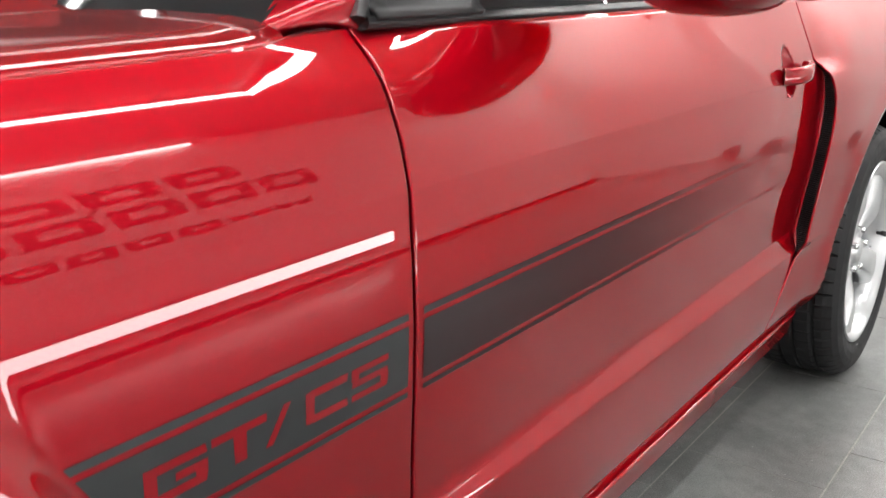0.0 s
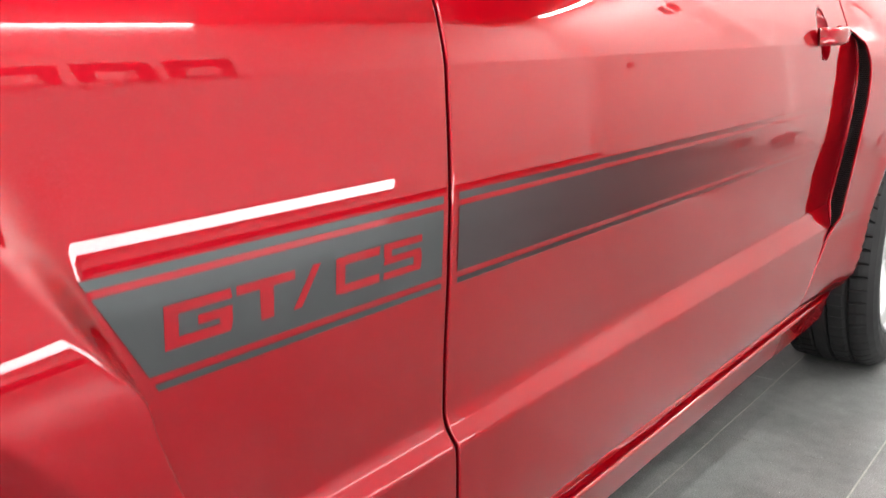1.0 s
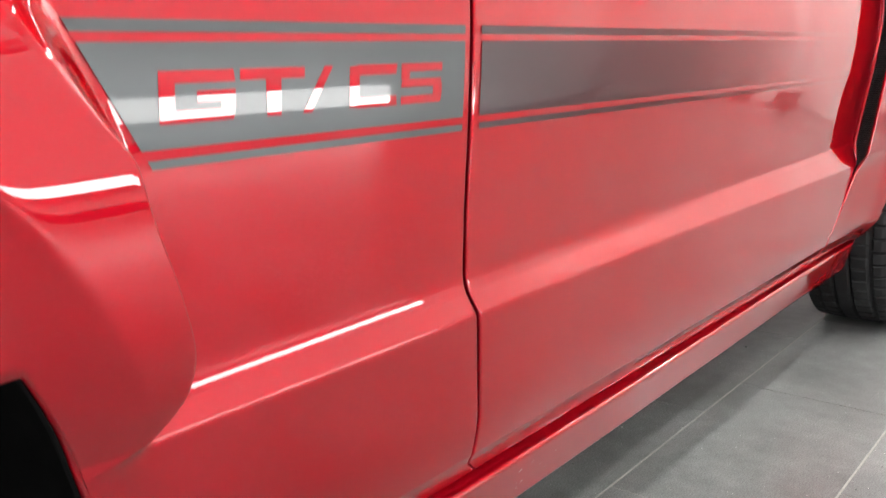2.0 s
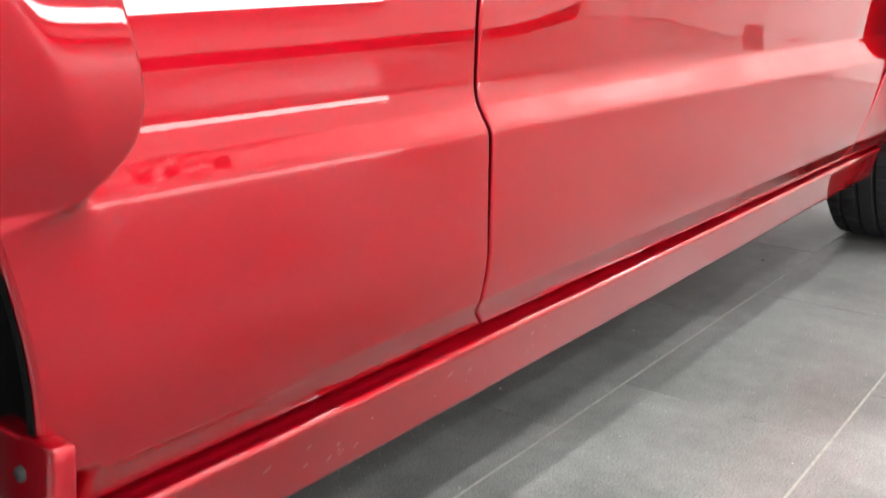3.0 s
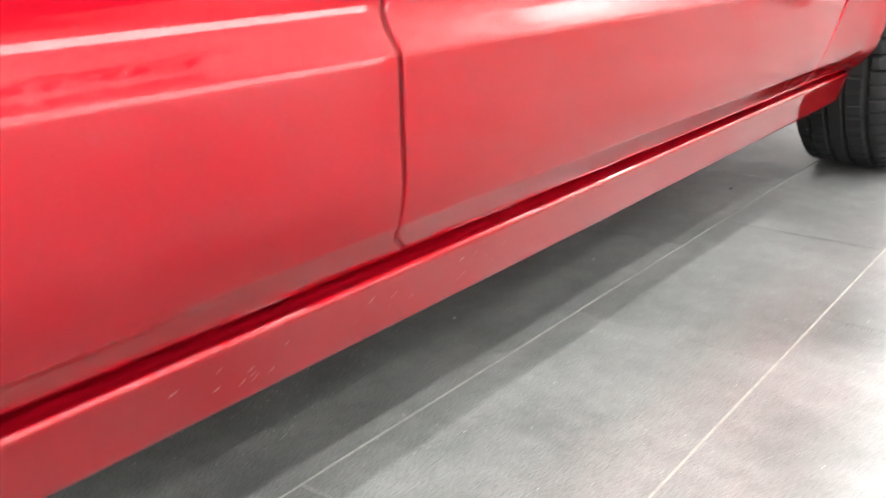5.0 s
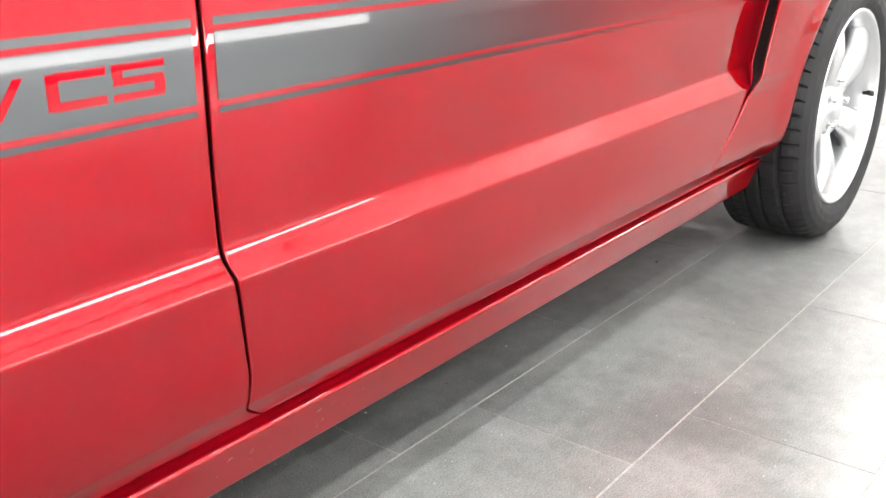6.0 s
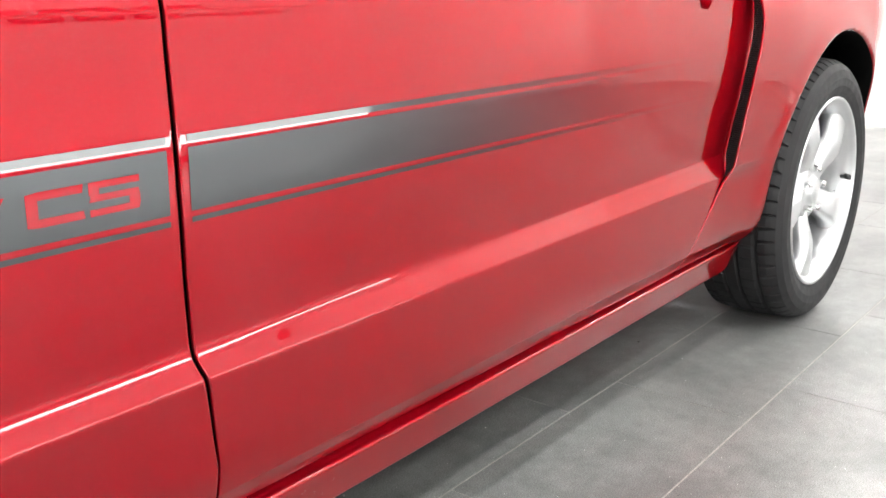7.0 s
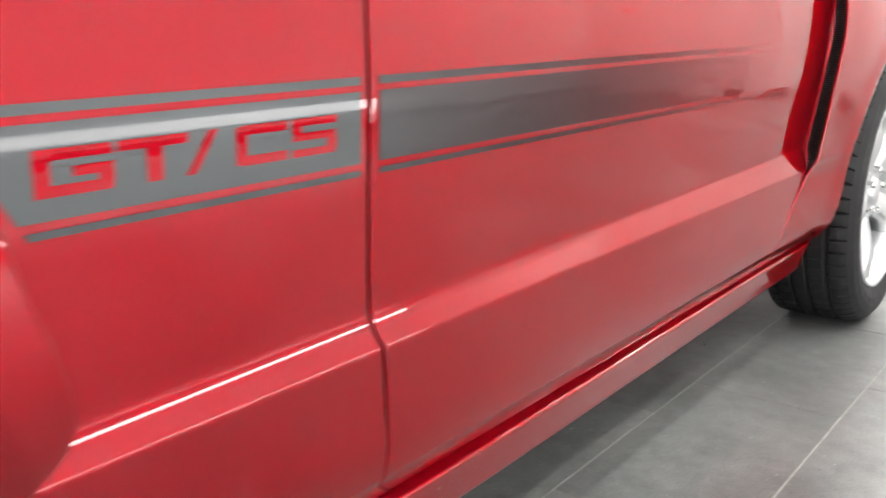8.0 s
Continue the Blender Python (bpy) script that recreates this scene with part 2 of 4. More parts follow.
def quarter_y(x, z):
    """The rear panel: flush with the door below the crease, proud above it."""
    low = lerp(door_y(x, z), flare_r(z), smooth01(lerp(2.03, 2.185, smooth01(0.80, 0.87, z)), 2.45, x))
    high = lerp(flare_r(z) + 0.016, flare_r(z), smooth01(2.1, 2.45, x))
    y = lerp(low, high, smooth01(0.452, 0.494, z) * (1 - smooth01(0.845, 0.885, z) * (1 - smooth01(2.15, 2.45, x))))
    r = math.hypot(x - RW, z - ARCH_Z)
    y -= 0.007 * math.exp(-((r - ARCH_R) / 0.04) ** 2)
    return y + lerp(0.75, 0.35, smooth01(0.55, 0.8, z)) * max(0.0, x - 2.98) ** 1.5


gap_front = curve_of([(0.25, 0.872), (0.284, 0.835), (0.295, 0.820), (0.306, 0.8075), (0.315, 0.8040), (0.333, 0.8045), (0.350, 0.8050), (0.387, 0.8010), (0.436, 0.7960), (0.467, 0.7920), (0.480, 0.7880), (0.497, 0.7845), (0.52, 0.7830), (0.60, 0.7790), (0.70, 0.7762), (0.757, 0.7758), (0.80, 0.7768), (0.85, 0.7800), (0.905, 0.7840), (0.95, 0.7850), (1.00, 0.7800), (1.05, 0.775)])
half_gap = curve_of([(0.28, 0.0009), (0.34, 0.0011), (0.44, 0.0021), (1.1, 0.0023)])
scoop_base = curve_of([(0.28, 1.995), (0.36, 2.060), (0.42, 2.108), (0.455, 2.138), (0.470, 2.160), (0.490, 2.174), (0.54, 2.186), (0.603, 2.197), (0.697, 2.217), (0.771, 2.240), (0.835, 2.246), (0.856, 2.234), (0.868, 2.206), (0.88, 2.190), (0.93, 2.180), (1.02, 2.170)])
scoop_lip = curve_of([(0.455, 2.139), (0.475, 2.150), (0.50, 2.157), (0.55, 2.163), (0.603, 2.170), (0.697, 2.191), (0.75, 2.208), (0.80, 2.219), (0.84, 2.216), (0.858, 2.206), (0.870, 2.200)])


def rows_between(z0, z1):
    zs = set()
    z = z0
    while z < z1:
        zs.add(round(z, 4))
        near = min(abs(z - 0.4680), abs(z - 0.4905), abs(z - 0.503), abs(z - 0.8525) + 0.004)
        z += 0.0014 if near < 0.011 else (0.0016 if z < 0.322 else (0.0045 if z < 0.38 else 0.008))
    zs.add(z1)
    return sorted(zs)


def row_z(v, x):
    """Rows follow the upper crease, which climbs towards the tail."""
    k = max(0.0, 1 - abs(v - 0.4985) / 0.2) if v > 0.4985 else max(0.0, 1 - (0.4985 - v) / 0.027)
    return v + (crease_z(x) - 0.4985) * k


def panel(bm, zrows, xa, xb, surf, n, roll_a=True, roll_b=True, warp=True, fine_x=()):
    """A painted panel between two edge lines; its edges are rolled in."""
    fine = (0.0, 0.0005, 0.0012, 0.0026)
    drop = (0.0042, 0.0013, 0.0003, 0.0)
    table = []
    for v in zrows:
        a, b = xa(v), xb(v)
        inner = [a + 0.0045 + (b - a - 0.009) * i / n for i in range(n + 1)]
        xs = [(a + f, d if roll_a else 0) for f, d in zip(fine, drop)] + [(x, 0) for x in inner] + [(b - f, d if roll_b else 0) for f, d in reversed(list(zip(fine, drop)))]
        row = []
        for x, d in xs:
            z = row_z(v, x) if warp else v
            row.append((x, surf(x, z) + d, z))
        table.append(row)
    return grid_mesh(bm, table)


car = new("car")
tagged(car, "glossy candy-red two-door sports coupe with charcoal side stripes", "car")

# door skin
zs = rows_between(0.284, 1.004)
bm = bmesh.new()
panel(bm, zs, lambda z: gap_front(z) + half_gap(z), lambda z: scoop_base(z) - (0.0008 if z < 0.460 else 0.002), side_y, 130)
HX, HZ, HA, HB = 2.012, 0.868, 0.036, 0.050
inside = lambda v: ((v.co.x - HX) / HA) ** 2 + ((v.co.z - HZ) / HB) ** 2 < 1
bmesh.ops.delete(bm, geom=[f for f in bm.faces if all(inside(v) for v in f.verts)], context="FACES")
for v in bm.verts:
    if v.link_faces and inside(v):
        q = math.hypot((v.co.x - HX) / HA, (v.co.z - HZ) / HB)
        v.co.x, v.co.z = HX + (v.co.x - HX) / q, HZ + (v.co.z - HZ) / q
        v.co.y = side_y(v.co.x, v.co.z)
door = thick(part("door", bm, PAINT, car, "red door with a folded crease along its foot"), 0.004)

# front fender behind and above the wheel, rolled over to the edge of the hood
hood_edge_z = curve_of([(-0.8, 0.880), (-0.4, 0.922), (0.0, 0.960), (0.2, 0.977), (0.4, 0.9885), (0.55, 0.9925), (0.64, 0.9950), (0.70, 1.0020), (0.775, 1.0040), (0.80, 1.0040)])
SIDE_TOP = 0.848


def crown(x, t):
    """From the fender's side over the shoulder line up the slope to the hood's edge."""
    z = lerp(SIDE_TOP, hood_edge_z(x), t)
    return side_y(x, SIDE_TOP) + leaning(LEAN, z) - leaning(LEAN, SIDE_TOP) + rear_turn(x, z), z



def hood_edge_y(x):
    return crown(x, 1.0)[0]


def fender_columns(z, end):
    """Columns that run along the curved fold and the step of the flare."""
    edge = max(0.30, step_f(z))
    soft = 0.014 + 0.34 * max(0.0, z - 0.65)
    a = max(0.20, min(edge - 0.03, math.sqrt(max(0.0, 0.442 ** 2 - (z - AXLE) ** 2)) - 0.008))
    b = max(a + 0.012, edge - soft)
    h = max(0.0, z - AXLE)
    o = math.sqrt(max(0.0, ARCH_F ** 2 - h * h))
    a = max(a, o + 0.012)
    b = max(a + 0.012, b)
    marks = [(-0.62, 30), (-o, 1), (o, 14), (a, 12), (min(a + 0.016, 0.5 * (a + b)), 16), (b, 14), (max(edge + 0.1 * soft, b + 0.012), 100), (end, 0)]
    out = []
    for (x0, n), (x1, _) in zip(marks, marks[1:]):
        out += [lerp(x0, x1, i / n) for i in range(n)]
    return out + [end]


bm = bmesh.new()
table = []
fine, drop = (0.0, 0.0005, 0.0012, 0.0026), (0.0042, 0.0013, 0.0003, 0.0)
rows = [("side", z) for z in rows_between(0.284, SIDE_TOP)] + [("top", (i + 1) / 70) for i in range(70)]
for kind, v in rows:
    b = gap_front(v if kind == "side" else crown(0.78, v)[1])
    b -= half_gap(v if kind == "side" else 0.95)
    xs = [(x, 0) for x in fender_columns(min(v, SIDE_TOP) if kind == "side" else SIDE_TOP, b - 0.0045)] + [(b - f, d) for f, d in reversed(list(zip(fine, drop)))]
    row = []
    for x, d in xs:
        if kind == "side":
            z = row_z(v, x)
            row.append((x, side_y(x, z) + d, z))
        else:
            y, z = crown(x, v)
            row.append((x, y + d * (1 - v), z - d * v))
    table.append(row)
grid_mesh(bm, table)


def cut_arch(bm, cx, cz, r, surf):
    kill = [f for f in bm.faces if all(math.hypot(v.co.x - cx, v.co.z - cz) < r for v in f.verts)]
    bmesh.ops.delete(bm, geom=kill, context="FACES")
    rim_verts = []
    for v in bm.verts:
        d = math.hypot(v.co.x - cx, v.co.z - cz)
        if d < r and v.link_faces:
            k = r / d
            v.co.x, v.co.z = cx + (v.co.x - cx) * k, cz + (v.co.z - cz) * k
            v.co.y = surf(v.co.x, v.co.z)
            rim_verts.append(v)
    return rim_verts


bmesh.ops.delete(bm, geom=[f for f in bm.faces if math.hypot(f.calc_center_median().x, max(0.0, f.calc_center_median().z - AXLE)) < 0.5 * ARCH_F], context="FACES")
bmesh.ops.delete(bm, geom=[f for f in bm.faces if f.calc_center_median().x < -0.05 and f.calc_center_median().z < 0.30], context="FACES")
fender = thick(part("front_fender", bm, PAINT, car, "red front fender flared round the wheel arch"), 0.004)

# quarter panel
bm = bmesh.new()
zs = rows_between(0.285, 1.004)
panel(bm, zs, lambda z: scoop_base(z) + 0.0006 if z < 0.460 else (scoop_lip(z) if z < 0.868 else scoop_base(z) + 0.002), lambda z: 3.55, quarter_y, 120, roll_b=False, warp=False)
cut_arch(bm, RW, ARCH_Z, ARCH_R, quarter_y)
quarter = thick(part("quarter_panel", bm, PAINT, car, "red rear quarter panel flared over the wheel"), 0.004)


# wheel arch linings
def arch_lip(name, cx, cz, r, surf, a0, a1):
    bm = bmesh.new()
    table = []
    n = 72
    for i in range(n + 1):
        a = lerp(a0, a1, i / n)
        x, z = cx + r * math.cos(a), cz + r * math.sin(a)
        y = surf(x, z)
        table.append([(cx + (r - q) * math.cos(a), y + w, cz + (r - q) * math.sin(a)) for q, w in ((0, 0.0004), (0.0010, 0.0007), (0.0022, 0.0018), (0.0028, 0.0050))])
    grid_mesh(bm, table)
    return part(name, bm, PAINT, car)


arch_lip("arch_lip", FW, AXLE, ARCH_F, side_y, radians(-8), radians(188))
arch_lip("arch_lip", RW, ARCH_Z, ARCH_R, quarter_y, radians(-8), radians(188))
for cx, cz, r, surf in ((FW, AXLE, ARCH_F, side_y), (RW, ARCH_Z, ARCH_R, quarter_y)):
    bm = bmesh.new()
    table = []
    for i in range(73):
        a = lerp(radians(-12), radians(192), i / 72)
        c, s_ = math.cos(a), math.sin(a)
        y = surf(cx + r * c, cz + r * s_)
        table.append([(cx + q * c, w, cz + q * s_) for q, w in ((r - 0.0034, y + 0.0040), (r - 0.003, y + 0.012), (r + 0.010, max(0.05, y + 0.03)), (r + 0.035, 0.07), (r + 0.035, 0.36), (0.01, 0.37))])
    grid_mesh(bm, table)
    part("wheel_well", bm, DARK, car, "black wheel well lining")


# dark shell behind the panel gaps
bm = bmesh.new()
for x0, x1 in ((0.42, 2.33),):
    table = []
    for v in (0.24, 0.29, 0.34, 0.5, 0.8, 0.9, 0.96):
        table.append([(x, door_y(0.8, v) + 0.035, v) for x in (x0, 0.8, 1.4, 2.0, x1)])
    grid_mesh(bm, table)
thick(part("inner_body", bm, DARK, car, "black inner body behind the panel gaps"), 0.01, 1.0)

# side skirt; its front end turns out into an upright tab
def skirt_station(x, back=0.0):
    lift = 0.006 * smooth01(0.9, 2.36, x)
    tail = smooth01(2.30, 2.362, x)
    g = 1 - smooth01(0.3985, 0.436, x)
    u = min(1.0, max(0.0, (0.430 - x) / 0.030))
    top = 0.2670 + lift + 0.030 * (1 - math.sqrt(max(0.0, 1 - u * u)))
    if x < 0.3998:
        top = 0.3440 - 0.0012 * smooth01(0.396, 0.3998, x)
    low = lerp(0.2085 + lift, 0.221, 1 - smooth01(0.394, 0.438, x))
    low = lerp(low, 0.2600 + lift, 0.75 * tail)
    row = []
    for j in range(15):
        z = lerp(low, top, j / 14)
        face = lerp(0.0390, 0.0555, min(1.0, max(0.0, (0.267 + lift - z) / 0.0585)))
        y = lerp(face, 0.004 + 0.05 * max(0.0, 0.25 - z), g) + 0.008 * tail + 0.0006 * noise.noise((x * 6, 0.4, z * 10))
        row.append((x - 0.010 * (0.35 - z) / 0.129 * g, y + back, z))
    (xb, yb, zb), (xt, yt, zt) = row[0], row[-1]
    start = [(xb, yb + 0.045, zb - 0.0045), (xb, yb + 0.0070, zb - 0.0035), (xb, yb + 0.0020, zb - 0.0022)]
    edge = ((0.0005, 0.0018), (0.0018, 0.0034), (0.0036, 0.0043), (0.0056, 0.0048), (0.0072, 0.0052), (0.0096, 0.0061), (0.0160, 0.0104), (0.0260, 0.0164), (0.040, 0.0185), (0.075, 0.0175))
    cap = ((0.0003, 0.0009), (0.0009, 0.0016), (0.0018, 0.0020), (0.0030, 0.0022), (0.0045, 0.0023), (0.007, 0.0024), (0.012, 0.0024), (0.020, 0.0024), (0.034, 0.0022), (0.060, 0.0020))
    end = [(xt, yt + lerp(a[0], c[0], g), zt + lerp(a[1], c[1], g)) for a, c in zip(edge, cap)]
    return start + row + end


bm = bmesh.new()
table = [skirt_station(0.386, 0.09), skirt_station(0.3858, 0.030), skirt_station(0.3861, 0.008), skirt_station(0.3868, 0.003), skirt_station(0.3880, 0.0007)]
table += [skirt_station(x) for x in (0.3900, 0.3930, 0.3960, 0.3980, 0.3990, 0.3996, 0.4001, 0.4004, 0.4010, 0.4018, 0.4030, 0.4048, 0.4070, 0.4095, 0.4120, 0.4150, 0.4185, 0.4220, 0.4260, 0.4300, 0.4340, 0.4380)]
table += [skirt_station(lerp(0.445, 2.362, i / 120)) for i in range(121)]
grid_mesh(bm, table, flip=True)
skirt = thick(part("side_skirt", bm, PAINT, car, "red side skirt with fine scuffs and an upright front tab"), 0.003, -1.0)

# pale scuffs on the skirt's face
scuff_rng = random.Random(3)
bm = bmesh.new()
for _ in range(34):
    x, z = scuff_rng.choice((0.58, 0.62, 0.66, 0.80, 0.95, 1.6, 2.2)) + scuff_rng.gauss(0, 0.03), scuff_rng.uniform(0.222, 0.250)
    l, w, k = scuff_rng.uniform(0.0008, 0.007), scuff_rng.uniform(0.0002, 0.0005), scuff_rng.uniform(0.2, 0.9)
    lift = 0.006 * smooth01(0.9, 2.36, x)
    y = lambda q: lerp(0.0390, 0.0555, (0.267 + lift - q) / 0.0585) - 0.0011
    bm.faces.new([bm.verts.new((a, y(b), b)) for a, b in ((x, z), (x + l, z + l * k), (x + l, z + l * k + w), (x, z + w))])
tagged(part("scuff_marks", bm, simple("pale_scuff", (0.62, 0.35, 0.34), 0.6), skirt, "fine pale scuff marks"), kind="stuff")

# small fixings on the tab, towards the wheel
for x, y, z in ((0.3845, 0.033, 0.325), (0.3845, 0.060, 0.300)):
    bm = bmesh.new()
    bmesh.ops.create_cone(bm, cap_ends=True, segments=10, radius1=0.0058, radius2=0.004, depth=0.006, matrix=pose(x, y, z, 0, -90, 0))
    part("screw", bm, RUBBER, skirt, "black screw")

# ---- stripes: vinyl laid on the skin ----


def fade_material():
    """Vinyl printed so that it thins out into the paint towards the tail."""
    m, nt, p = material("fading_charcoal_vinyl")
    tc = nt.nodes.new("ShaderNodeTexCoord")
    sep = nt.nodes.new("ShaderNodeSeparateXYZ")
    nt.links.new(tc.outputs["Object"], sep.inputs[0])
    mr = nt.nodes.new("ShaderNodeMapRange")
    mr.interpolation_type = "SMOOTHERSTEP"
    mr.inputs["From Min"].default_value, mr.inputs["From Max"].default_value = 0.95, 2.12
    nt.links.new(sep.outputs[0], mr.inputs["Value"])
    paint = PAINT.node_tree.nodes["Principled BSDF"].inputs
    r = ramp(nt, mr.outputs[0], [(0.0, VINYL_GREY), (1.0, (0.34, 0.0022, 0.0100))])
    nt.links.new(r.outputs[0], p.inputs["Base Color"])
    for key, a, b in (("Metallic", 1.0, paint["Metallic"].default_value), ("Roughness", 0.335, 0.46), ("Coat Weight", 0.35, 1.0), ("Coat Roughness", 0.04, 0.012), ("Coat IOR", 1.5, paint["Coat IOR"].default_value)):
        v = nt.nodes.new("ShaderNodeMapRange")
        v.inputs["To Min"].default_value, v.inputs["To Max"].default_value = a, b
        nt.links.new(mr.outputs[0], v.inputs["Value"])
        nt.links.new(v.outputs[0], p.inputs[key])
    p.inputs["Specular Tint"].default_value = (0.75, 0.03, 0.05, 1)
    p.inputs["Specular IOR Level"].default_value = 0.0
    return m


FADE = fade_material()


def decal(name, mat, parent, z0, z1, xa, xb, n, lift=0.0009, rows=4, label=""):
    """A strip of film on the side between two heights; its ends are lines x(z)."""
    bm = bmesh.new()
    table = []
    for j in range(rows + 1):
        z = lerp(z0, z1, j / rows)
        a, b = xa(z), xb(z)
        table.append([(lerp(a, b, i / n), side_y(lerp(a, b, i / n), z) - lift, z) for i in range(n + 1)])
    grid_mesh(bm, table)
    return part(name, bm, mat, parent, label)


def slant(z):
    return 0.390 + (0.720 - z) * 0.62


BLOCK = decal("stripe_block", VINYL, fender, 0.6545, 0.7200, slant, lambda z: 0.764, 90, rows=16, label="charcoal stripe block with red cut-out letters")
decal("pinstripe", VINYL, fender, 0.7258, 0.7333, slant, lambda z: 0.764, 90, rows=3)
decal("pinstripe", VINYL, fender, 0.6425, 0.6482, slant, lambda z: 0.764, 90, rows=3)
rear_end = lambda z: scoop_base(z) - 0.01
decal("stripe", FADE, door, 0.6545, 0.7200, lambda z: 0.7895, rear_end, 110, rows=14, label="charcoal stripe that fades into the red towards the tail")
decal("pinstripe", FADE, door, 0.7258, 0.7333, lambda z: 0.7890, rear_end, 110, rows=3)
decal("pinstripe", FADE, door, 0.6425, 0.6482, lambda z: 0.7900, rear_end, 110, rows=3)

# the letters: strokes in a unit box, u along, v up
LETTERS = {
    "letter_g": (0.444, 0.505, [[(0, 0), (0.20, 0), (0.20, 1), (0, 1)], [(0.2, 0.76), (1, 0.76), (0.97, 1), (0.2, 1)], [(0.2, 0), (0.97, 0), (1, 0.24), (0.2, 0.24)],
                               [(0.80, 0.24), (1, 0.24), (1, 0.60), (0.80, 0.60)], [(0.48, 0.38), (0.80, 0.38), (0.80, 0.60), (0.48, 0.60)]]),
    "letter_t": (0.509, 0.569, [[(0.0, 0.77), (1, 0.77), (1, 1), (0.0, 1)], [(0.40, 0), (0.62, 0), (0.62, 0.77), (0.38, 0.77)]]),
    "slash": (0.567, 0.598, [[(0, 0), (0.30, 0), (1, 1), (0.72, 1)]]),
    "letter_c": (0.616, 0.672, [[(0, 0.04), (0.20, 0), (0.20, 1), (0, 0.96)], [(0.2, 0.76), (0.98, 0.76), (1, 1), (0.2, 1)], [(0.2, 0), (1, 0), (0.98, 0.24), (0.2, 0.24)]]),
    "letter_s": (0.677, 0.731, [[(0, 0.80), (1, 0.80), (1, 1), (0, 1)], [(0, 0.62), (0.20, 0.62), (0.20, 0.80), (0, 0.80)], [(0, 0.42), (1, 0.42), (0.97, 0.62), (0.03, 0.62)],
                                [(0.78, 0.20), (1, 0.20), (1, 0.42), (0.78, 0.42)], [(0, 0), (0.97, 0), (1, 0.20), (0, 0.20)]]),
}
for name, (x0, x1, strokes) in LETTERS.items():
    bm = bmesh.new()
    for quad in strokes:
        a, b, c, d = [Vector(q) for q in quad]
        nu, nv = 8, 6
        table = []
        for j in range(nv + 1):
            row = []
            for i in range(nu + 1):
                q = a.lerp(b, i / nu).lerp(d.lerp(c, i / nu), j / nv)
                x, z = lerp(x0, x1, q.x), lerp(0.6700, 0.7025, q.y)
                row.append((x, side_y(x, z) - 0.0012, z))
            table.append(row)
        grid_mesh(bm, table)
    bmesh.ops.remove_doubles(bm, verts=bm.verts, dist=0.00005)
    part(name, bm, PAINT, BLOCK)

# ---- scoop behind the door ----
bm = bmesh.new()
table = []
zz = [lerp(0.460, 0.869, i / 66) for i in range(67)]
for z in zz:
    xb, xl = scoop_base(z), scoop_lip(z)
    k = min(1.0, (z - 0.460) / 0.03, (0.870 - z) / 0.02)
    yb = door_y(2.1, z) + 0.004
    yl = quarter_y(xl, z)
    table.append([(xb - 0.004, yb + 0.004, z), (xb - 0.003, yb, z), (lerp(xb, xl, 0.12), lerp(yb, yl, 0.12) + 0.001, z), (lerp(xb, xl, 0.24), lerp(yb, yl, 0.24), z), (lerp(xb, xl, 0.255) + 0.010 * k, lerp(yb, yl, 0.255) + 0.002, z), (xl + 0.02, yl + 0.012, z), (xl + 0.004, yl + 0.006, z), (xl, yl + 0.001, z)])
grid_mesh(bm, table)
scoop = part("side_scoop", bm, PAINT, car, "red side scoop with a black mesh insert")
# black insert with a raised honeycomb
bm = bmesh.new()
table = []
for z in zz:
    xb, xl = scoop_base(z), scoop_lip(z)
    yb = door_y(2.1, z) + 0.004
    yl = quarter_y(xl, z)
    table.append([(lerp(xb, xl, u) + 0.003, lerp(yb, yl, u) + 0.001, z) for u in (0.245, 0.5, 0.75, 0.96)])
grid_mesh(bm, table)
part("mesh_backing", bm, DARK, scoop)
bm = bmesh.new()
for row in range(100):
    z = 0.470 + 0.0044 * row
    if z > 0.855:
        break
    xb, xl = scoop_base(z), scoop_lip(z)
    ya, yb = door_y(2.1, z) + 0.004, quarter_y(xl, z)
    for cidx in range(12):
        u = 0.285 + 0.056 * (cidx + 0.5 * (row % 2))
        if u > 0.93:
            continue
        bmesh.ops.create_cone(bm, cap_ends=True, segments=6, radius1=0.0015, radius2=0.0009, depth=0.003, matrix=Matrix.Translation((lerp(xb, xl, u), lerp(ya, yb, u), z)) @ pose(0, 0, 0, 0, -90, 0))
part("mesh_insert", bm, BLACK, scoop, "black mesh insert", smooth=False)


# ---- wheels ----
def lathe(bm, profile, n, y_first=True):
    """A ring about the y axis from (radius, y) pairs."""
    table = []
    for i in range(n + 1):
        a = 2 * math.pi * i / n
        table.append([(r * math.cos(a), y, r * math.sin(a)) for r, y in profile])
    grid_mesh(bm, table)
    bmesh.ops.remove_doubles(bm, verts=bm.verts, dist=1e-6)
    return bm


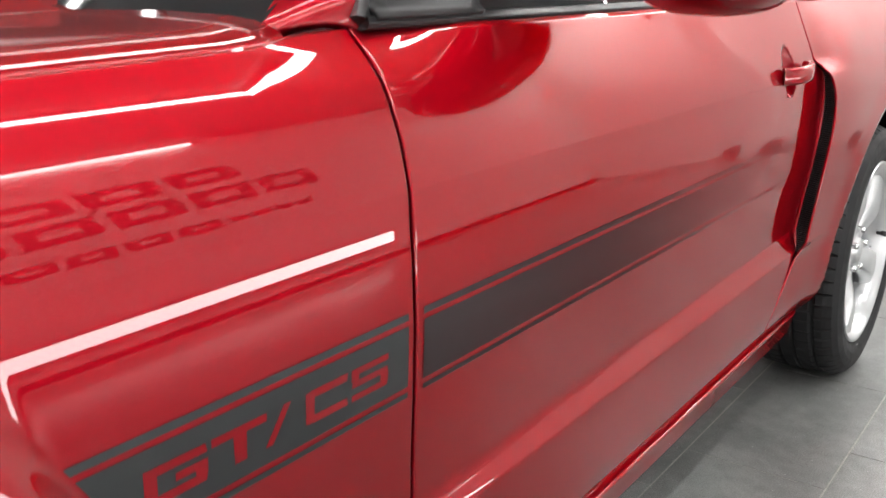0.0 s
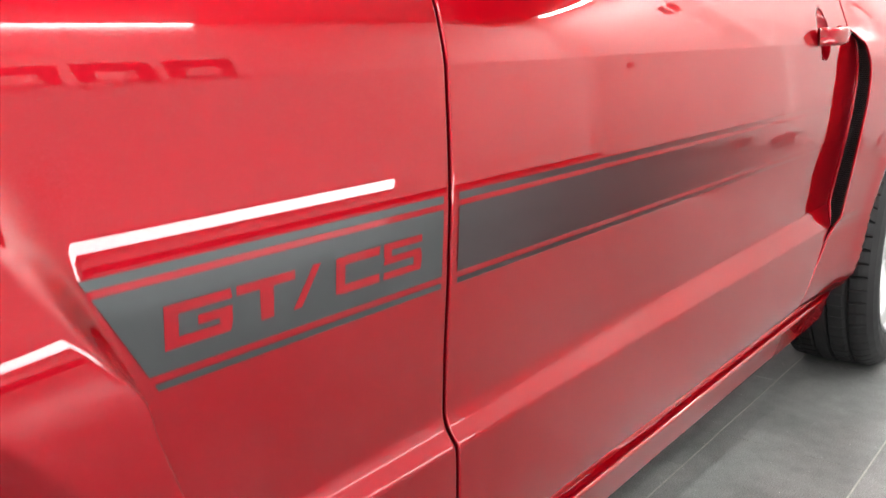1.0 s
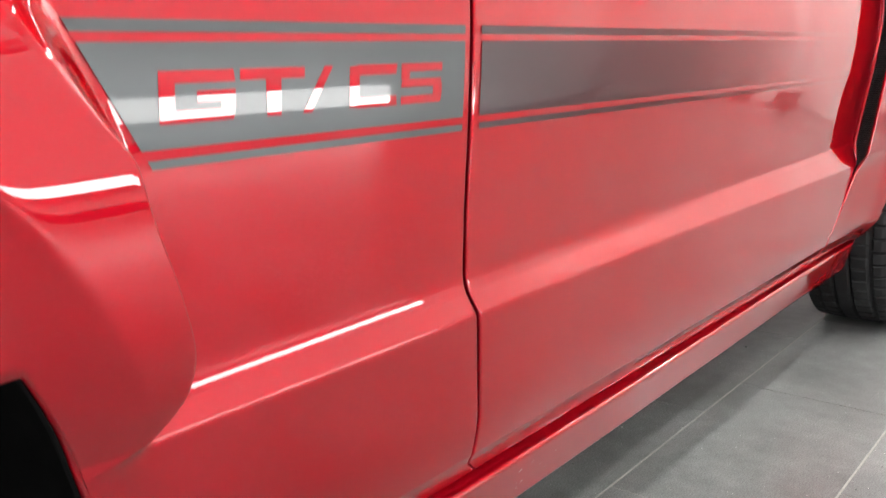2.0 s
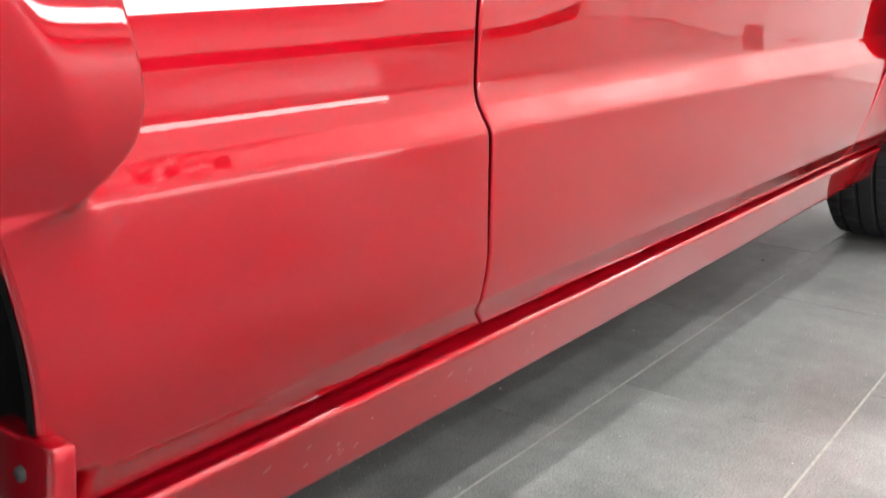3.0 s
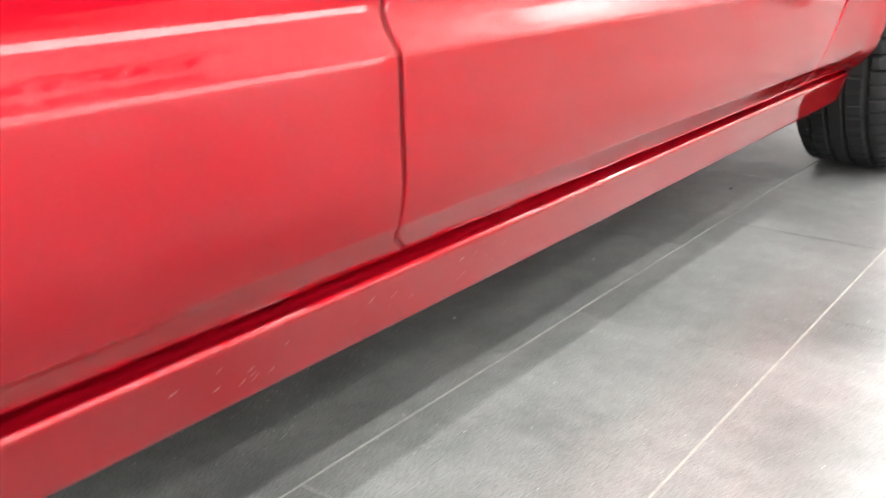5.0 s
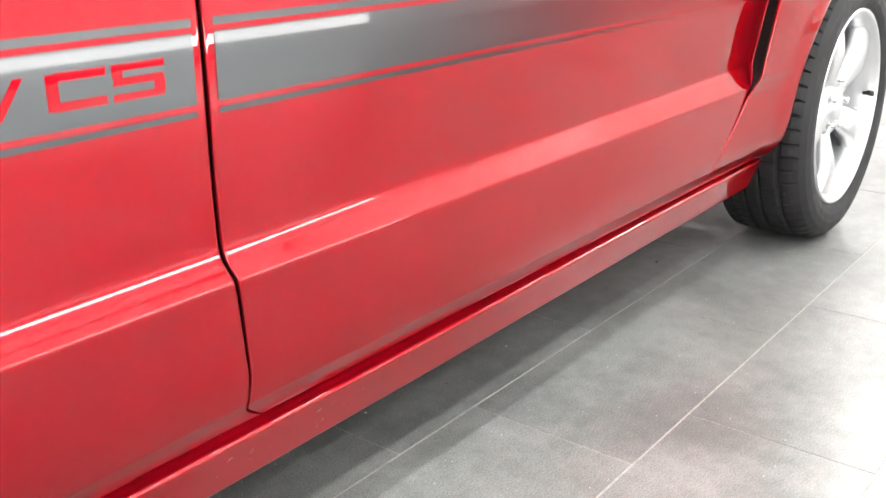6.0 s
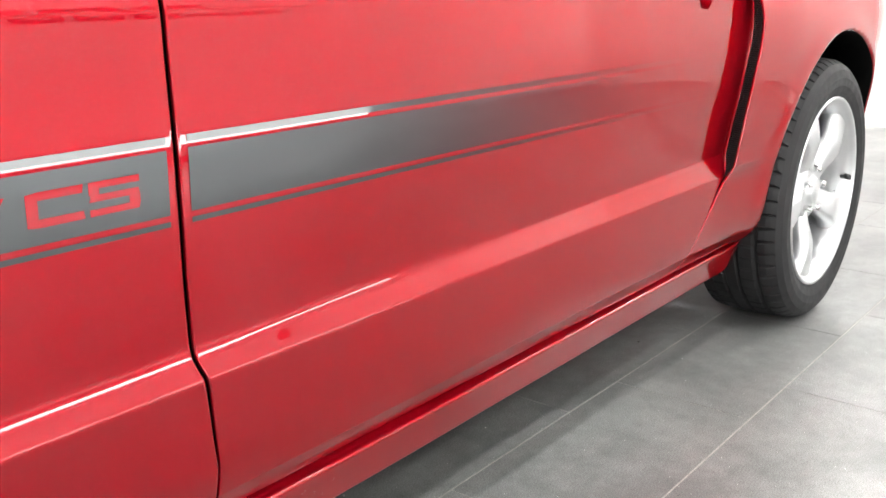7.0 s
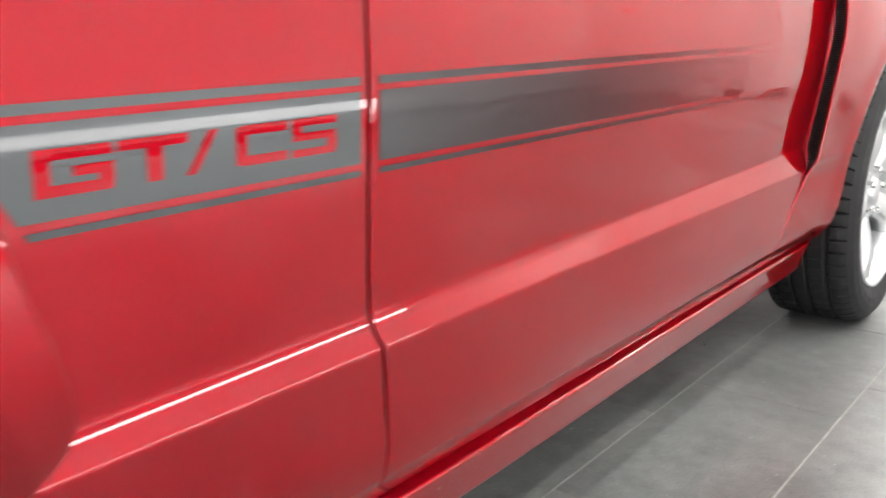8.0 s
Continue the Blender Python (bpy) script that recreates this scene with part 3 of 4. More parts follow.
def make_wheel():
    w = new("wheel")
    w.parent = car
    tagged(w, "silver five-spoke alloy wheel on a low black tyre")
    # tyre: sidewalls and a grooved tread
    R = 0.341
    prof = [(0.238, 0.196), (0.250, 0.206), (0.285, 0.212), (0.315, 0.208), (0.330, 0.200)]
    tread = []
    grooves = (0.045, 0.090, 0.128, 0.168)
    yy = 0.195
    while yy > 0.018:
        tread.append((R - 0.004 * abs((yy - 0.108) / 0.09) ** 3, yy))
        yy -= 0.0055
    out = [(0.3335, 0.010), (0.326, -0.002), (0.312, -0.013), (0.292, -0.0185), (0.272, -0.0175), (0.256, -0.0125), (0.2465, -0.008), (0.243, 0.002), (0.236, 0.01)]
    full = prof + tread + out
    n = 62 * 8
    bm = bmesh.new()
    table = []
    for i in range(n + 1):
        a = 2 * math.pi * i / n
        lat = i % 8 == 0
        lat2 = (i + 4) % 8 == 0
        row = []
        for k, (r, y) in enumerate(full):
            if len(prof) <= k < len(prof) + len(tread):
                if min(abs(y - g) for g in grooves) < 0.0042:
                    r -= 0.007
                elif lat and (y > 0.17 or y < 0.044):
                    r -= 0.0085
                elif lat2 and (0.05 < y < 0.085 or 0.132 < y < 0.164):
                    r -= 0.003
            elif k == len(prof) + len(tread) and lat:
                r -= 0.0085
            if 0.256 < r < 0.262 and y < 0:
                y -= 0.0012
            row.append((r * math.cos(a), y, r * math.sin(a)))
        table.append(row)
    grid_mesh(bm, table)
    bmesh.ops.remove_doubles(bm, verts=bm.verts, dist=1e-6)
    part("tyre", bm, RUBBER, w, "black tyre with a grooved tread", smooth=False)
    # rim
    bm = bmesh.new()
    lathe(bm, [(0.2435, 0.004), (0.2450, -0.006), (0.2440, -0.0105), (0.2405, -0.0115), (0.2360, -0.0085), (0.2320, -0.001), (0.2270, 0.006), (0.2220, 0.012), (0.2150, 0.040), (0.2100, 0.10), (0.2120, 0.17), (0.23, 0.19)], 96)
    rim = part("rim", bm, ALLOY, w, "silver alloy rim")
    # spokes: wide paddles that twist into the hub
    for k in range(5):
        bm = bmesh.new()
        base = radians(46 + 72 * k)
        table = []
        nr, nw = 16, 12
        for i in range(nr + 1):
            t = i / nr
            r = lerp(0.045, 0.2275, t)
            half = lerp(0.026, 0.040, smooth01(0.0, 0.55, t)) + 0.014 * smooth01(0.6, 1.0, t)
            y0 = lerp(0.030, 0.004, smooth01(0.0, 0.6, t)) + 0.004 * smooth01(0.7, 1.0, t)
            row = []
            for j in range(nw + 1):
                u = -1 + 2 * j / nw
                s_ = u * half
                yy = y0 + 0.007 * u * u + 0.010 * u * (1 - t) + 0.018 * max(0, abs(u) - 0.85) / 0.15
                row.append((r * math.cos(base) - s_ * math.sin(base), yy, r * math.sin(base) + s_ * math.cos(base)))
            row = row + [(p[0], p[1] + 0.022, p[2]) for p in (row[-1], row[nw // 2], row[0])]
            row.append(row[0])
            table.append(row)
        grid_mesh(bm, table)
        bmesh.ops.remove_doubles(bm, verts=bm.verts, dist=1e-6)
        part("spoke", bm, ALLOY, w)
    bm = bmesh.new()
    lathe(bm, [(0.075, 0.070), (0.075, 0.034), (0.070, 0.029), (0.052, 0.027), (0.036, 0.026), (0.034, 0.018), (0.030, 0.015), (0.0, 0.013)], 40)
    part("hub", bm, ALLOY, w)
    for k in range(5):
        a = radians(10 + 72 * k)
        bm = bmesh.new()
        bmesh.ops.create_cone(bm, cap_ends=True, segments=6, radius1=0.0105, radius2=0.009, depth=0.022, matrix=pose(0.057 * math.cos(a), 0.020, 0.057 * math.sin(a), 90, 0, 0))
        bmesh.ops.bevel(bm, geom=bm.edges[:], offset=0.0015, segments=1, affect="EDGES")
        part("lug_nut", bm, CHROME, w, "chrome lug nut")
    bm = bmesh.new()
    bmesh.ops.create_cone(bm, cap_ends=True, segments=12, radius1=0.0055, radius2=0.004, depth=0.036, matrix=pose(0.204, 0.002, 0.004, 90, 35, -35))
    bmesh.ops.create_cone(bm, cap_ends=True, segments=12, radius1=0.008, radius2=0.0075, depth=0.016, matrix=pose(0.195, -0.004, 0.008, 90, 35, -35))
    part("valve_stem", bm, BLACK, w, "black rubber valve stem")
    bm = bmesh.new()
    lathe(bm, [(0.165, 0.085), (0.165, 0.075), (0.06, 0.072), (0.0, 0.072)], 48)
    part("brake_disc", bm, STEEL, w, "grey brake disc")
    return w


wheel = make_wheel()
wheel.matrix_basis = Matrix.Translation((RW, -0.021, AXLE))
copy_thing(wheel, Matrix.Translation((FW, 0.078, AXLE)) @ Matrix.Rotation(radians(20), 4, "Z") @ Matrix.Rotation(radians(24), 4, "Y"))
for x, inset, turn in ((RW, -0.021, 180), (FW, 0.078, 200)):
    copy_thing(wheel, Matrix.Translation((x, 1.89 - inset, AXLE)) @ Matrix.Rotation(radians(turn), 4, "Z"))

# ---- upper body ----
CL = 0.945   # the car's middle

# hood
bm = bmesh.new()
table = []
for i in range(41):
    x = lerp(-0.62, 0.685, i / 40)
    y0, z0 = hood_edge_y(x) + 0.004, hood_edge_z(x)
    row = [(x, y0, z0 - 0.005), (x, y0 + 0.0015, z0 - 0.001)]
    for k in range(61):
        t = 0.5 + 0.5 * math.copysign(1 - (1 - abs(k / 30 - 1)) ** 1.8, k / 30 - 1)
        y = lerp(y0 + 0.003, 2 * CL - y0 - 0.003, t)
        d = min(t, 1 - t) * 2
        z = z0 + 0.014 * (1 - math.exp(-d / 0.030)) + 0.014 * smooth01(0, 0.9, d) + 0.018 * smooth01(0.34, 0.42, d) * smooth01(-0.7, 0.1, x)
        row.append((x - 0.07 * smooth01(0.3, 1, d) * (i / 40), y, z))
    table.append(row)
grid_mesh(bm, table)
hood = thick(part("hood", bm, PAINT, car, "red hood with a raised centre"), 0.004)

# cowl, windshield, roof, glass
bm = bmesh.new()
table = []
for i in range(13):
    t = i / 12
    y = lerp(0.125, 2 * CL - 0.125, t)
    d = math.sin(math.pi * t)
    table.append([(0.645 - 0.07 * d, y, 0.994 + 0.015 * d), (0.668 - 0.07 * d, y, 1.000 + 0.015 * d), (0.70 - 0.07 * d, y, 1.006 + 0.015 * d)])
grid_mesh(bm, table)
thick(part("cowl", bm, BLACK, car, "black cowl at the foot of the windshield"), 0.004)
bm = bmesh.new()
table = []
for i in range(17):
    t = i / 16
    y = lerp(0.118, 2 * CL - 0.118, t)
    d = math.sin(math.pi * t)
    row = []
    for j in range(9):
        u = j / 8
        yy = lerp(y, lerp(0.37, 2 * CL - 0.37, t), u)
        row.append((lerp(0.682 - 0.08 * d, 1.42 - 0.04 * d, u), yy, 1.006 + 0.32 * u + 0.04 * math.sin(math.pi * u) * 0.5 + 0.012 * d))
    table.append(row)
grid_mesh(bm, table)
part("windshield", bm, GLASS, car, "dark tinted windshield")


def across(table):
    """The same rows of points on the car's other side."""
    return [[(p[0], 2 * CL - p[1], p[2]) for p in row] for row in table]


def far_part(name, table, mat, label, t=0.0):
    bm = bmesh.new()
    grid_mesh(bm, across(table), flip=True)
    ob = part(name, bm, mat, car, label)
    if t:
        thick(ob, t)


def beam(bm, pts, w, h, seg=8):
    """A rounded bar along points; w across, h thick."""
    table = []
    for i, p in enumerate(pts):
        p = Vector(p)
        d = (Vector(pts[min(i + 1, len(pts) - 1)]) - Vector(pts[max(i - 1, 0)])).normalized()
        side = d.cross(Vector((0, 0, 1))).normalized()
        up = side.cross(d).normalized()
        row = []
        for k in range(seg + 1):
            a = 2 * math.pi * k / seg
            c, s_ = math.cos(a), math.sin(a)
            row.append(p + side * (w / 2 * math.copysign(abs(c) ** 0.6, c)) + up * (h / 2 * math.copysign(abs(s_) ** 0.6, s_)))
        table.append(row)
    vs = grid_mesh(bm, table)
    bm.faces.new(vs[0][:-1])
    bm.faces.new(vs[-1][:-1][::-1])


bm = bmesh.new()
table = []
for i in range(15):
    u = i / 14
    a = Vector((0.680, 0.120, 1.002)).lerp(Vector((1.38, 0.375, 1.335)), u)
    b = Vector((0.800, 0.090, 1.002)).lerp(Vector((1.47, 0.325, 1.330)), u)
    bow = 0.03 * math.sin(math.pi * u)
    table.append([tuple(a.lerp(b, t) + Vector((0, -0.010 * math.sin(math.pi * t), bow + 0.012 * math.sin(math.pi * t)))) for t in (-0.02, 0.0, 0.15, 0.35, 0.6, 0.85, 1.0, 1.02)])
grid_mesh(bm, table)
thick(part("a_pillar", bm, PAINT, car, "red windshield pillar"), 0.012)
far_part("a_pillar", table, PAINT, "red windshield pillar", 0.012)
bm = bmesh.new()
table = []
for i in range(21):
    x = lerp(1.38, 2.95, i / 20)
    u = i / 20
    z = 1.345 + 0.035 * math.sin(math.pi * min(1, u * 1.1)) - 0.26 * smooth01(0.5, 1.0, u)
    table.append([(x, lerp(lerp(0.34, 0.30, u), 2 * CL - lerp(0.34, 0.30, u), k / 16), z + 0.03 * math.sin(math.pi * k / 16)) for k in range(17)])
grid_mesh(bm, table)
thick(part("roof", bm, PAINT, car, "red fastback roof"), 0.01)
bm = bmesh.new()
table = []
for i in range(21):
    x = lerp(0.90, 2.05, i / 20)
    u = i / 20
    top = lerp(1.06, 1.345, smooth01(0, 0.42, u)) - 0.02 * smooth01(0.7, 1, u)
    table.append([(x, lerp(0.094, 0.33, t), lerp(1.012, top, t)) for t in (0, 0.25, 0.5, 0.75, 1.0)])
grid_mesh(bm, table)
part("door_glass", bm, GLASS, door, "dark door glass")
far_part("side_glass", table, GLASS, "dark side glass")
bm = bmesh.new()
beam(bm, [(0.792, 0.090, 1.009), (1.2, 0.087, 1.008), (1.6, 0.087, 1.008), (2.05, 0.089, 1.010)], 0.026, 0.014, 10)
part("belt_trim", bm, BLACK, door, "black belt-line weatherstrip")
# black corner piece under the mirror
bm = bmesh.new()
table = []
for i in range(9):
    u = i / 8
    x = lerp(0.805, 0.99, u)
    table.append([(x, 0.078, 1.010), (x, 0.086, 1.017), (x, 0.106, lerp(1.026, 1.085, u))])
grid_mesh(bm, table)
thick(part("sail_panel", bm, BLACK, door, "black corner panel at the mirror"), 0.008)
bm = bmesh.new()
beam(bm, [(0.790, 0.090, 1.008), (0.815, 0.102, 1.028), (0.90, 0.130, 1.075), (1.0, 0.160, 1.127)], 0.02, 0.02, 8)
part("pillar_seal", bm, BLACK, car, "black pillar seal")

# quarter glass pillar and upper rear body
bm = bmesh.new()
table = []
for i in range(17):
    u = i / 16
    x = lerp(2.02, 3.45, u)
    top_z = lerp(1.33, 1.06, smooth01(0.1, 0.85, u))
    table.append([(x, lerp(quarter_y(max(2.3, x), 1.0) + 0.002, 0.33, t ** 1.3), lerp(1.0, top_z, t)) for t in (0, 0.15, 0.3, 0.5, 0.75, 1.0)])
grid_mesh(bm, table)
thick(part("rear_pillar", bm, PAINT, car, "red rear roof pillar"), 0.006)
far_part("rear_pillar", table, PAINT, "red rear roof pillar", 0.006)
bm = bmesh.new()
table = []
for i in range(13):
    x = lerp(2.85, 3.62, i / 12)
    table.append([(x, lerp(0.28 + 0.1 * smooth01(3.2, 3.62, x), 2 * CL - 0.28, k / 12), 1.085 - 0.03 * i / 12 - 0.22 * smooth01(3.5, 3.62, x)) for k in range(13)])
grid_mesh(bm, table)
thick(part("trunk_lid", bm, PAINT, car, "red trunk lid"), 0.01)

# mirror
mirror = new("door_mirror")
mirror.parent = door
tagged(mirror, "red door mirror on a black foot")
bm = bmesh.new()
bmesh.ops.create_uvsphere(bm, u_segments=32, v_segments=18, radius=1.0)
for v in bm.verts:
    x, y, z = v.co
    f = lambda q, e: math.copysign(abs(q) ** e, q)
    x, y, z = f(x, 0.75), f(y, 0.7), f(z, 0.7)
    if x > 0.35:
        x = 0.35 + (x - 0.35) * 0.15
    v.co = (1.235 + 0.110 * x + 0.015 * y, -0.100 + 0.105 * y, 1.085 + 0.080 * z)
part("mirror_shell", bm, PAINT, mirror)
bm = bmesh.new()
beam(bm, [(1.04, 0.105, 1.048), (1.06, 0.07, 1.040), (1.11, 0.03, 1.036), (1.16, -0.01, 1.034), (1.21, -0.06, 1.036)], 0.055, 0.022, 12)
part("mirror_foot", bm, BLACK, mirror, "black mirror foot")

# door handle
handle = new("door_handle")
handle.parent = door
tagged(handle, "red pull handle over a round recess")
hy = side_y(HX, HZ)
bm = bmesh.new()
table = []
for i in range(10):
    q = 1.03 - i / 9 * 1.03
    row = []
    for k in range(37):
        a = 2 * math.pi * k / 36
        x, z = HX + HA * q * math.cos(a), HZ + HB * q * math.sin(a)
        row.append((x, side_y(x, z) + 0.0008 + 0.017 * (1 - min(1, q) ** 2) ** 0.7, z))
    table.append(row)
grid_mesh(bm, table)
part("handle_recess", bm, PAINT, handle)
bm = bmesh.new()
pts = []
for i in range(15):
    u = i / 14
    pts.append((lerp(1.962, 2.100, u), hy - 0.004 - 0.026 * math.sin(math.pi * u) ** 0.45, 0.864 + 0.004 * u))
beam(bm, pts, 0.016, 0.034, 14)
part("handle_grip", bm, PAINT, handle)

# plain far side, nose and tail that close the body
bm = bmesh.new()
table = []
for i in range(81):
    x = lerp(-0.62, 3.62, i / 80)
    top = hood_edge_z(x) if x < 0.775 else 1.0
    tail = 0.5 * max(0, x - 3.0) ** 2
    table.append([(x, 2 * CL - y - tail, z) for y, z in ((0.10, 0.20), (0.08, 0.27), (0.04, 0.33), (0.0, 0.40), (0.0, 0.46), (0.0, 0.52), (0.0, 0.58), (0.0, 0.64), (0.0, 0.70), (0.0, 0.76), (0.03, 0.86), (0.10, top - 0.01), (0.16, top))])
grid_mesh(bm, table)
for cx in (FW, RW):
    bmesh.ops.delete(bm, geom=[f for f in bm.faces if math.hypot(f.calc_center_median().x - cx, f.calc_center_median().z - AXLE) < 0.39], context="FACES")
thick(part("far_side", bm, PAINT, car, "red far side of the body"), 0.006)
for nm, x, bulge in (("nose", -0.62, -0.22), ("tail", 3.62, 0.10)):
    bm = bmesh.new()
    table = []
    for i in range(17):
        t = i / 16
        y = lerp(0.02 if x < 0 else 0.28, 2 * CL - (0.02 if x < 0 else 0.28), t)
        top = 0.885 if x < 0 else 0.84
        table.append([(x + bulge * math.sin(math.pi * t) ** 0.5 * math.sin(math.pi * (0.15 + 0.7 * k / 8)), y, lerp(0.22, top, k / 8)) for k in range(9)])
    grid_mesh(bm, table)
    thick(part(nm, bm, PAINT, car, "red bumper cover"), 0.008)
# underbody
bm = bmesh.new()
box(bm, 0.45, 2.30, 0.12, 2 * CL - 0.12, 0.20, 0.24, 0.01)
part("underbody", bm, DARK, car, "black underbody", smooth=False)

# ---- things ----
floor = tagged(new("floor"), "dark grey porcelain floor tiles with pale grout", "floor", kind="structure")
bm = bmesh.new()
box(bm, WALL_W, WALL_E, WALL_S, WALL_N, -0.05, -0.0010)
part("grout_bed", bm, GROUT, floor, smooth=False)
PX, PY = 0.601, 0.309


def tile_mesh(w, h):
    bm = bmesh.new()
    box(bm, -w / 2, w / 2, -h / 2, h / 2, -0.01, 0.0)
    for v in bm.verts:
        if v.co.z > -0.001:
            v.co.x -= math.copysign(0.0008, v.co.x)
            v.co.y -= math.copysign(0.0008, v.co.y)
    me = bpy.data.meshes.new("tile")
    bm.to_mesh(me)
    bm.free()
    me.materials.append(TILE)
    return me


tile_me = tile_mesh(PX - 0.0014, PY - 0.0021)
far = bmesh.new()
for j in range(-9, 17):
    yc = 0.170 + PY * (j + 0.5)
    if yc - PY / 2 < WALL_S or yc + PY / 2 > WALL_N:
        continue
    shift = 2.412 - 0.2 * j
    for i in range(-16, 10):
        xc = shift + PX * (i + 0.5) - 0.6 * round((-0.2 * j) / 0.6)
        if xc < WALL_W or xc > WALL_E:
            continue
        if -0.8 < xc < 4.6 and -1.9 < yc < 1.9:
            ob = new("tile", tile_me)
            ob.location = (xc, yc, 0)
            ob.parent = floor
        else:
            w, h = PX - 0.0035, PY - 0.0035
            x0, x1 = max(WALL_W, xc - w / 2), min(WALL_E, xc + w / 2)
            far.faces.new([far.verts.new(c) for c in ((x0, yc - h / 2, 0), (x1, yc - h / 2, 0), (x1, yc + h / 2, 0), (x0, yc + h / 2, 0))])
tagged(part("far_tiles", far, TILE, floor, smooth=False), kind="stuff")


def wall(name, x0, x1, y0, y1, z0, z1, mat=WALLPAINT):
    bm = bmesh.new()
    box(bm, x0, x1, y0, y1, z0, z1)
    return tagged(obj(name, bm, mat, smooth=False), "plain white painted wall" if mat is WALLPAINT else "unseen plain wall, dark grey to cut bounce light", "wall", kind="structure")


wall("wall_south", WALL_W, WALL_E, WALL_S - 0.2, WALL_S, 0, CEIL)
wall("wall_north", WALL_W, WALL_E, WALL_N, WALL_N + 0.2, 0, CEIL)
wall("wall_east", WALL_E, WALL_E + 0.2, WALL_S - 0.2, WALL_N + 0.2, 0, CEIL)
# unseen wall, darkened so that less light bounces under the car
wall("wall_west", WALL_W - 0.2, WALL_W, WALL_S - 0.2, WALL_N + 0.2, 0, CEIL, DIMWALL)
bm = bmesh.new()
box(bm, WALL_W - 0.2, WALL_E + 0.2, WALL_S - 0.2, WALL_N + 0.2, CEIL, CEIL + 0.2)
tagged(obj("ceiling", bm, CEILPAINT, smooth=False), "flat ceiling, greyed to cut bounce light", "ceiling", kind="structure")


def strip(x0, y0, x1, y1, light=LED):
    lamp = new("ceiling_light")
    d = Vector((x1 - x0, y1 - y0, 0))
    lamp.matrix_basis = Matrix.Translation((x0, y0, CEIL)) @ Matrix.Rotation(math.atan2(d.y, d.x), 4, "Z")
    bm = bmesh.new()
    box(bm, 0, d.length, -0.03, 0.03, -0.04, 0)
    part("housing", bm, STEEL, lamp, smooth=False)
    bm = bmesh.new()
    box(bm, 0.01, d.length - 0.01, -0.024, 0.024, -0.055, -0.041)
    part("diffuser", bm, light, lamp, "glowing white diffuser", smooth=False)
    return tagged(lamp, "slim white linear LED ceiling light", "ceiling light", group="ceiling lights")


# a long frame of light beside the car, one over it, cross strips beyond its tail
strip(-3.6, -1.67, 2.85, -1.67)
strip(-3.6, -0.70, 2.85, -0.70)
strip(2.88, -1.70, 2.88, -0.67)
strip(-3.6, 1.20, 2.47, 1.20)
strip(-3.6, 2.70, 4.60, 2.70, LEDLOW)
strip(4.70, -2.00, 4.70, 4.00)
# added fill strip, no known lamp here; it brightens the end wall
strip(6.00, -2.40, 6.00, 4.00, LEDFILL)

# baseboard
bm = bmesh.new()
box(bm, WALL_W, WALL_E - 0.002, WALL_S, WALL_S + 0.02, 0.0, 0.055, 0.003, 1)
tagged(obj("baseboard", bm, BLACK, smooth=False), "dark baseboard at the foot of the white wall", "baseboard", kind="structure")

# low light along the foot of the wall
low = new("wall_light")
bm = bmesh.new()
box(bm, -4.0, 3.9, WALL_S, WALL_S + 0.03, 0.16, 0.30)
part("housing", bm, STEEL, low, smooth=False)
bm = bmesh.new()
box(bm, -3.98, 3.88, WALL_S + 0.031, WALL_S + 0.045, 0.18, 0.28, 0.006)
part("diffuser", bm, LEDLOW, low, "glowing white diffuser", smooth=False)
tagged(low, "long white LED light low on the wall over a dark baseboard", "wall light")
# cove light along the top of the wall
high = new("cove_light")
bm = bmesh.new()
box(bm, -3.70, 3.15, WALL_S, WALL_S + 0.062, CEIL - 0.03, CEIL - 0.001, 0.003, 1)
part("housing", bm, STEEL, high, smooth=False)
bm = bmesh.new()
box(bm, -3.68, 3.13, WALL_S + 0.03, WALL_S + 0.058, CEIL - 0.062, CEIL - 0.031, 0.006)
part("diffuser", bm, LEDHIGH, high, "glowing white diffuser", smooth=False)
tagged(high, "slim white LED cove light along the top of the wall", "cove light")

# lettering on the wall, as plain bars of its size
sign = tagged(new("wall_sign"), "dark sign shapes mounted on the white wall", "sign")


def bar(x0, x1, z0, z1):
    bm = bmesh.new()
    box(bm, min(x0, x1), max(x0, x1), WALL_S + 0.001, WALL_S + 0.012, z0, z1, 0.004, 1)
    part("bar", bm, SIGNINK, sign, smooth=False)


def hollow_bar(x, w, z0, z1):
    """A plain hollow block."""
    h = z1 - z0
    bm = bmesh.new()
    for a, b, c, d in ((0, w, 0, 0.27 * h), (0, w, 0.73 * h, h), (0, 0.22 * w, 0.27 * h, 0.73 * h), (0.78 * w, w, 0.27 * h, 0.73 * h)):
        box(bm, x - b, x - a, WALL_S + 0.001, WALL_S + 0.012, z0 + c, z0 + d)
    part("bar", bm, SIGNINK, sign, smooth=False)


for k in range(6):
    hollow_bar(3.15 - 0.45 * k, 0.38, 2.00, 2.23)
for k in range(6):
    hollow_bar(3.55 - 0.42 * k, 0.35, 1.65, 1.90)
for k in range(4):
    bar(3.41 - 0.14 * k, 3.31 - 0.14 * k, 1.41, 1.46)
for k in range(6):
    hollow_bar(2.82 - 0.27 * k, 0.22, 1.39, 1.48)
sign2 = tagged(new("wall_sign"), "small dark sign shapes on the white end wall", "sign")
for k in range(5):
    bm = bmesh.new()
    box(bm, WALL_E - 0.012, WALL_E - 0.001, -1.70 + 0.085 * k, -1.64 + 0.085 * k, 2.27, 2.40, 0.004, 1)
    part("bar", bm, SIGNINK, sign2, smooth=False)

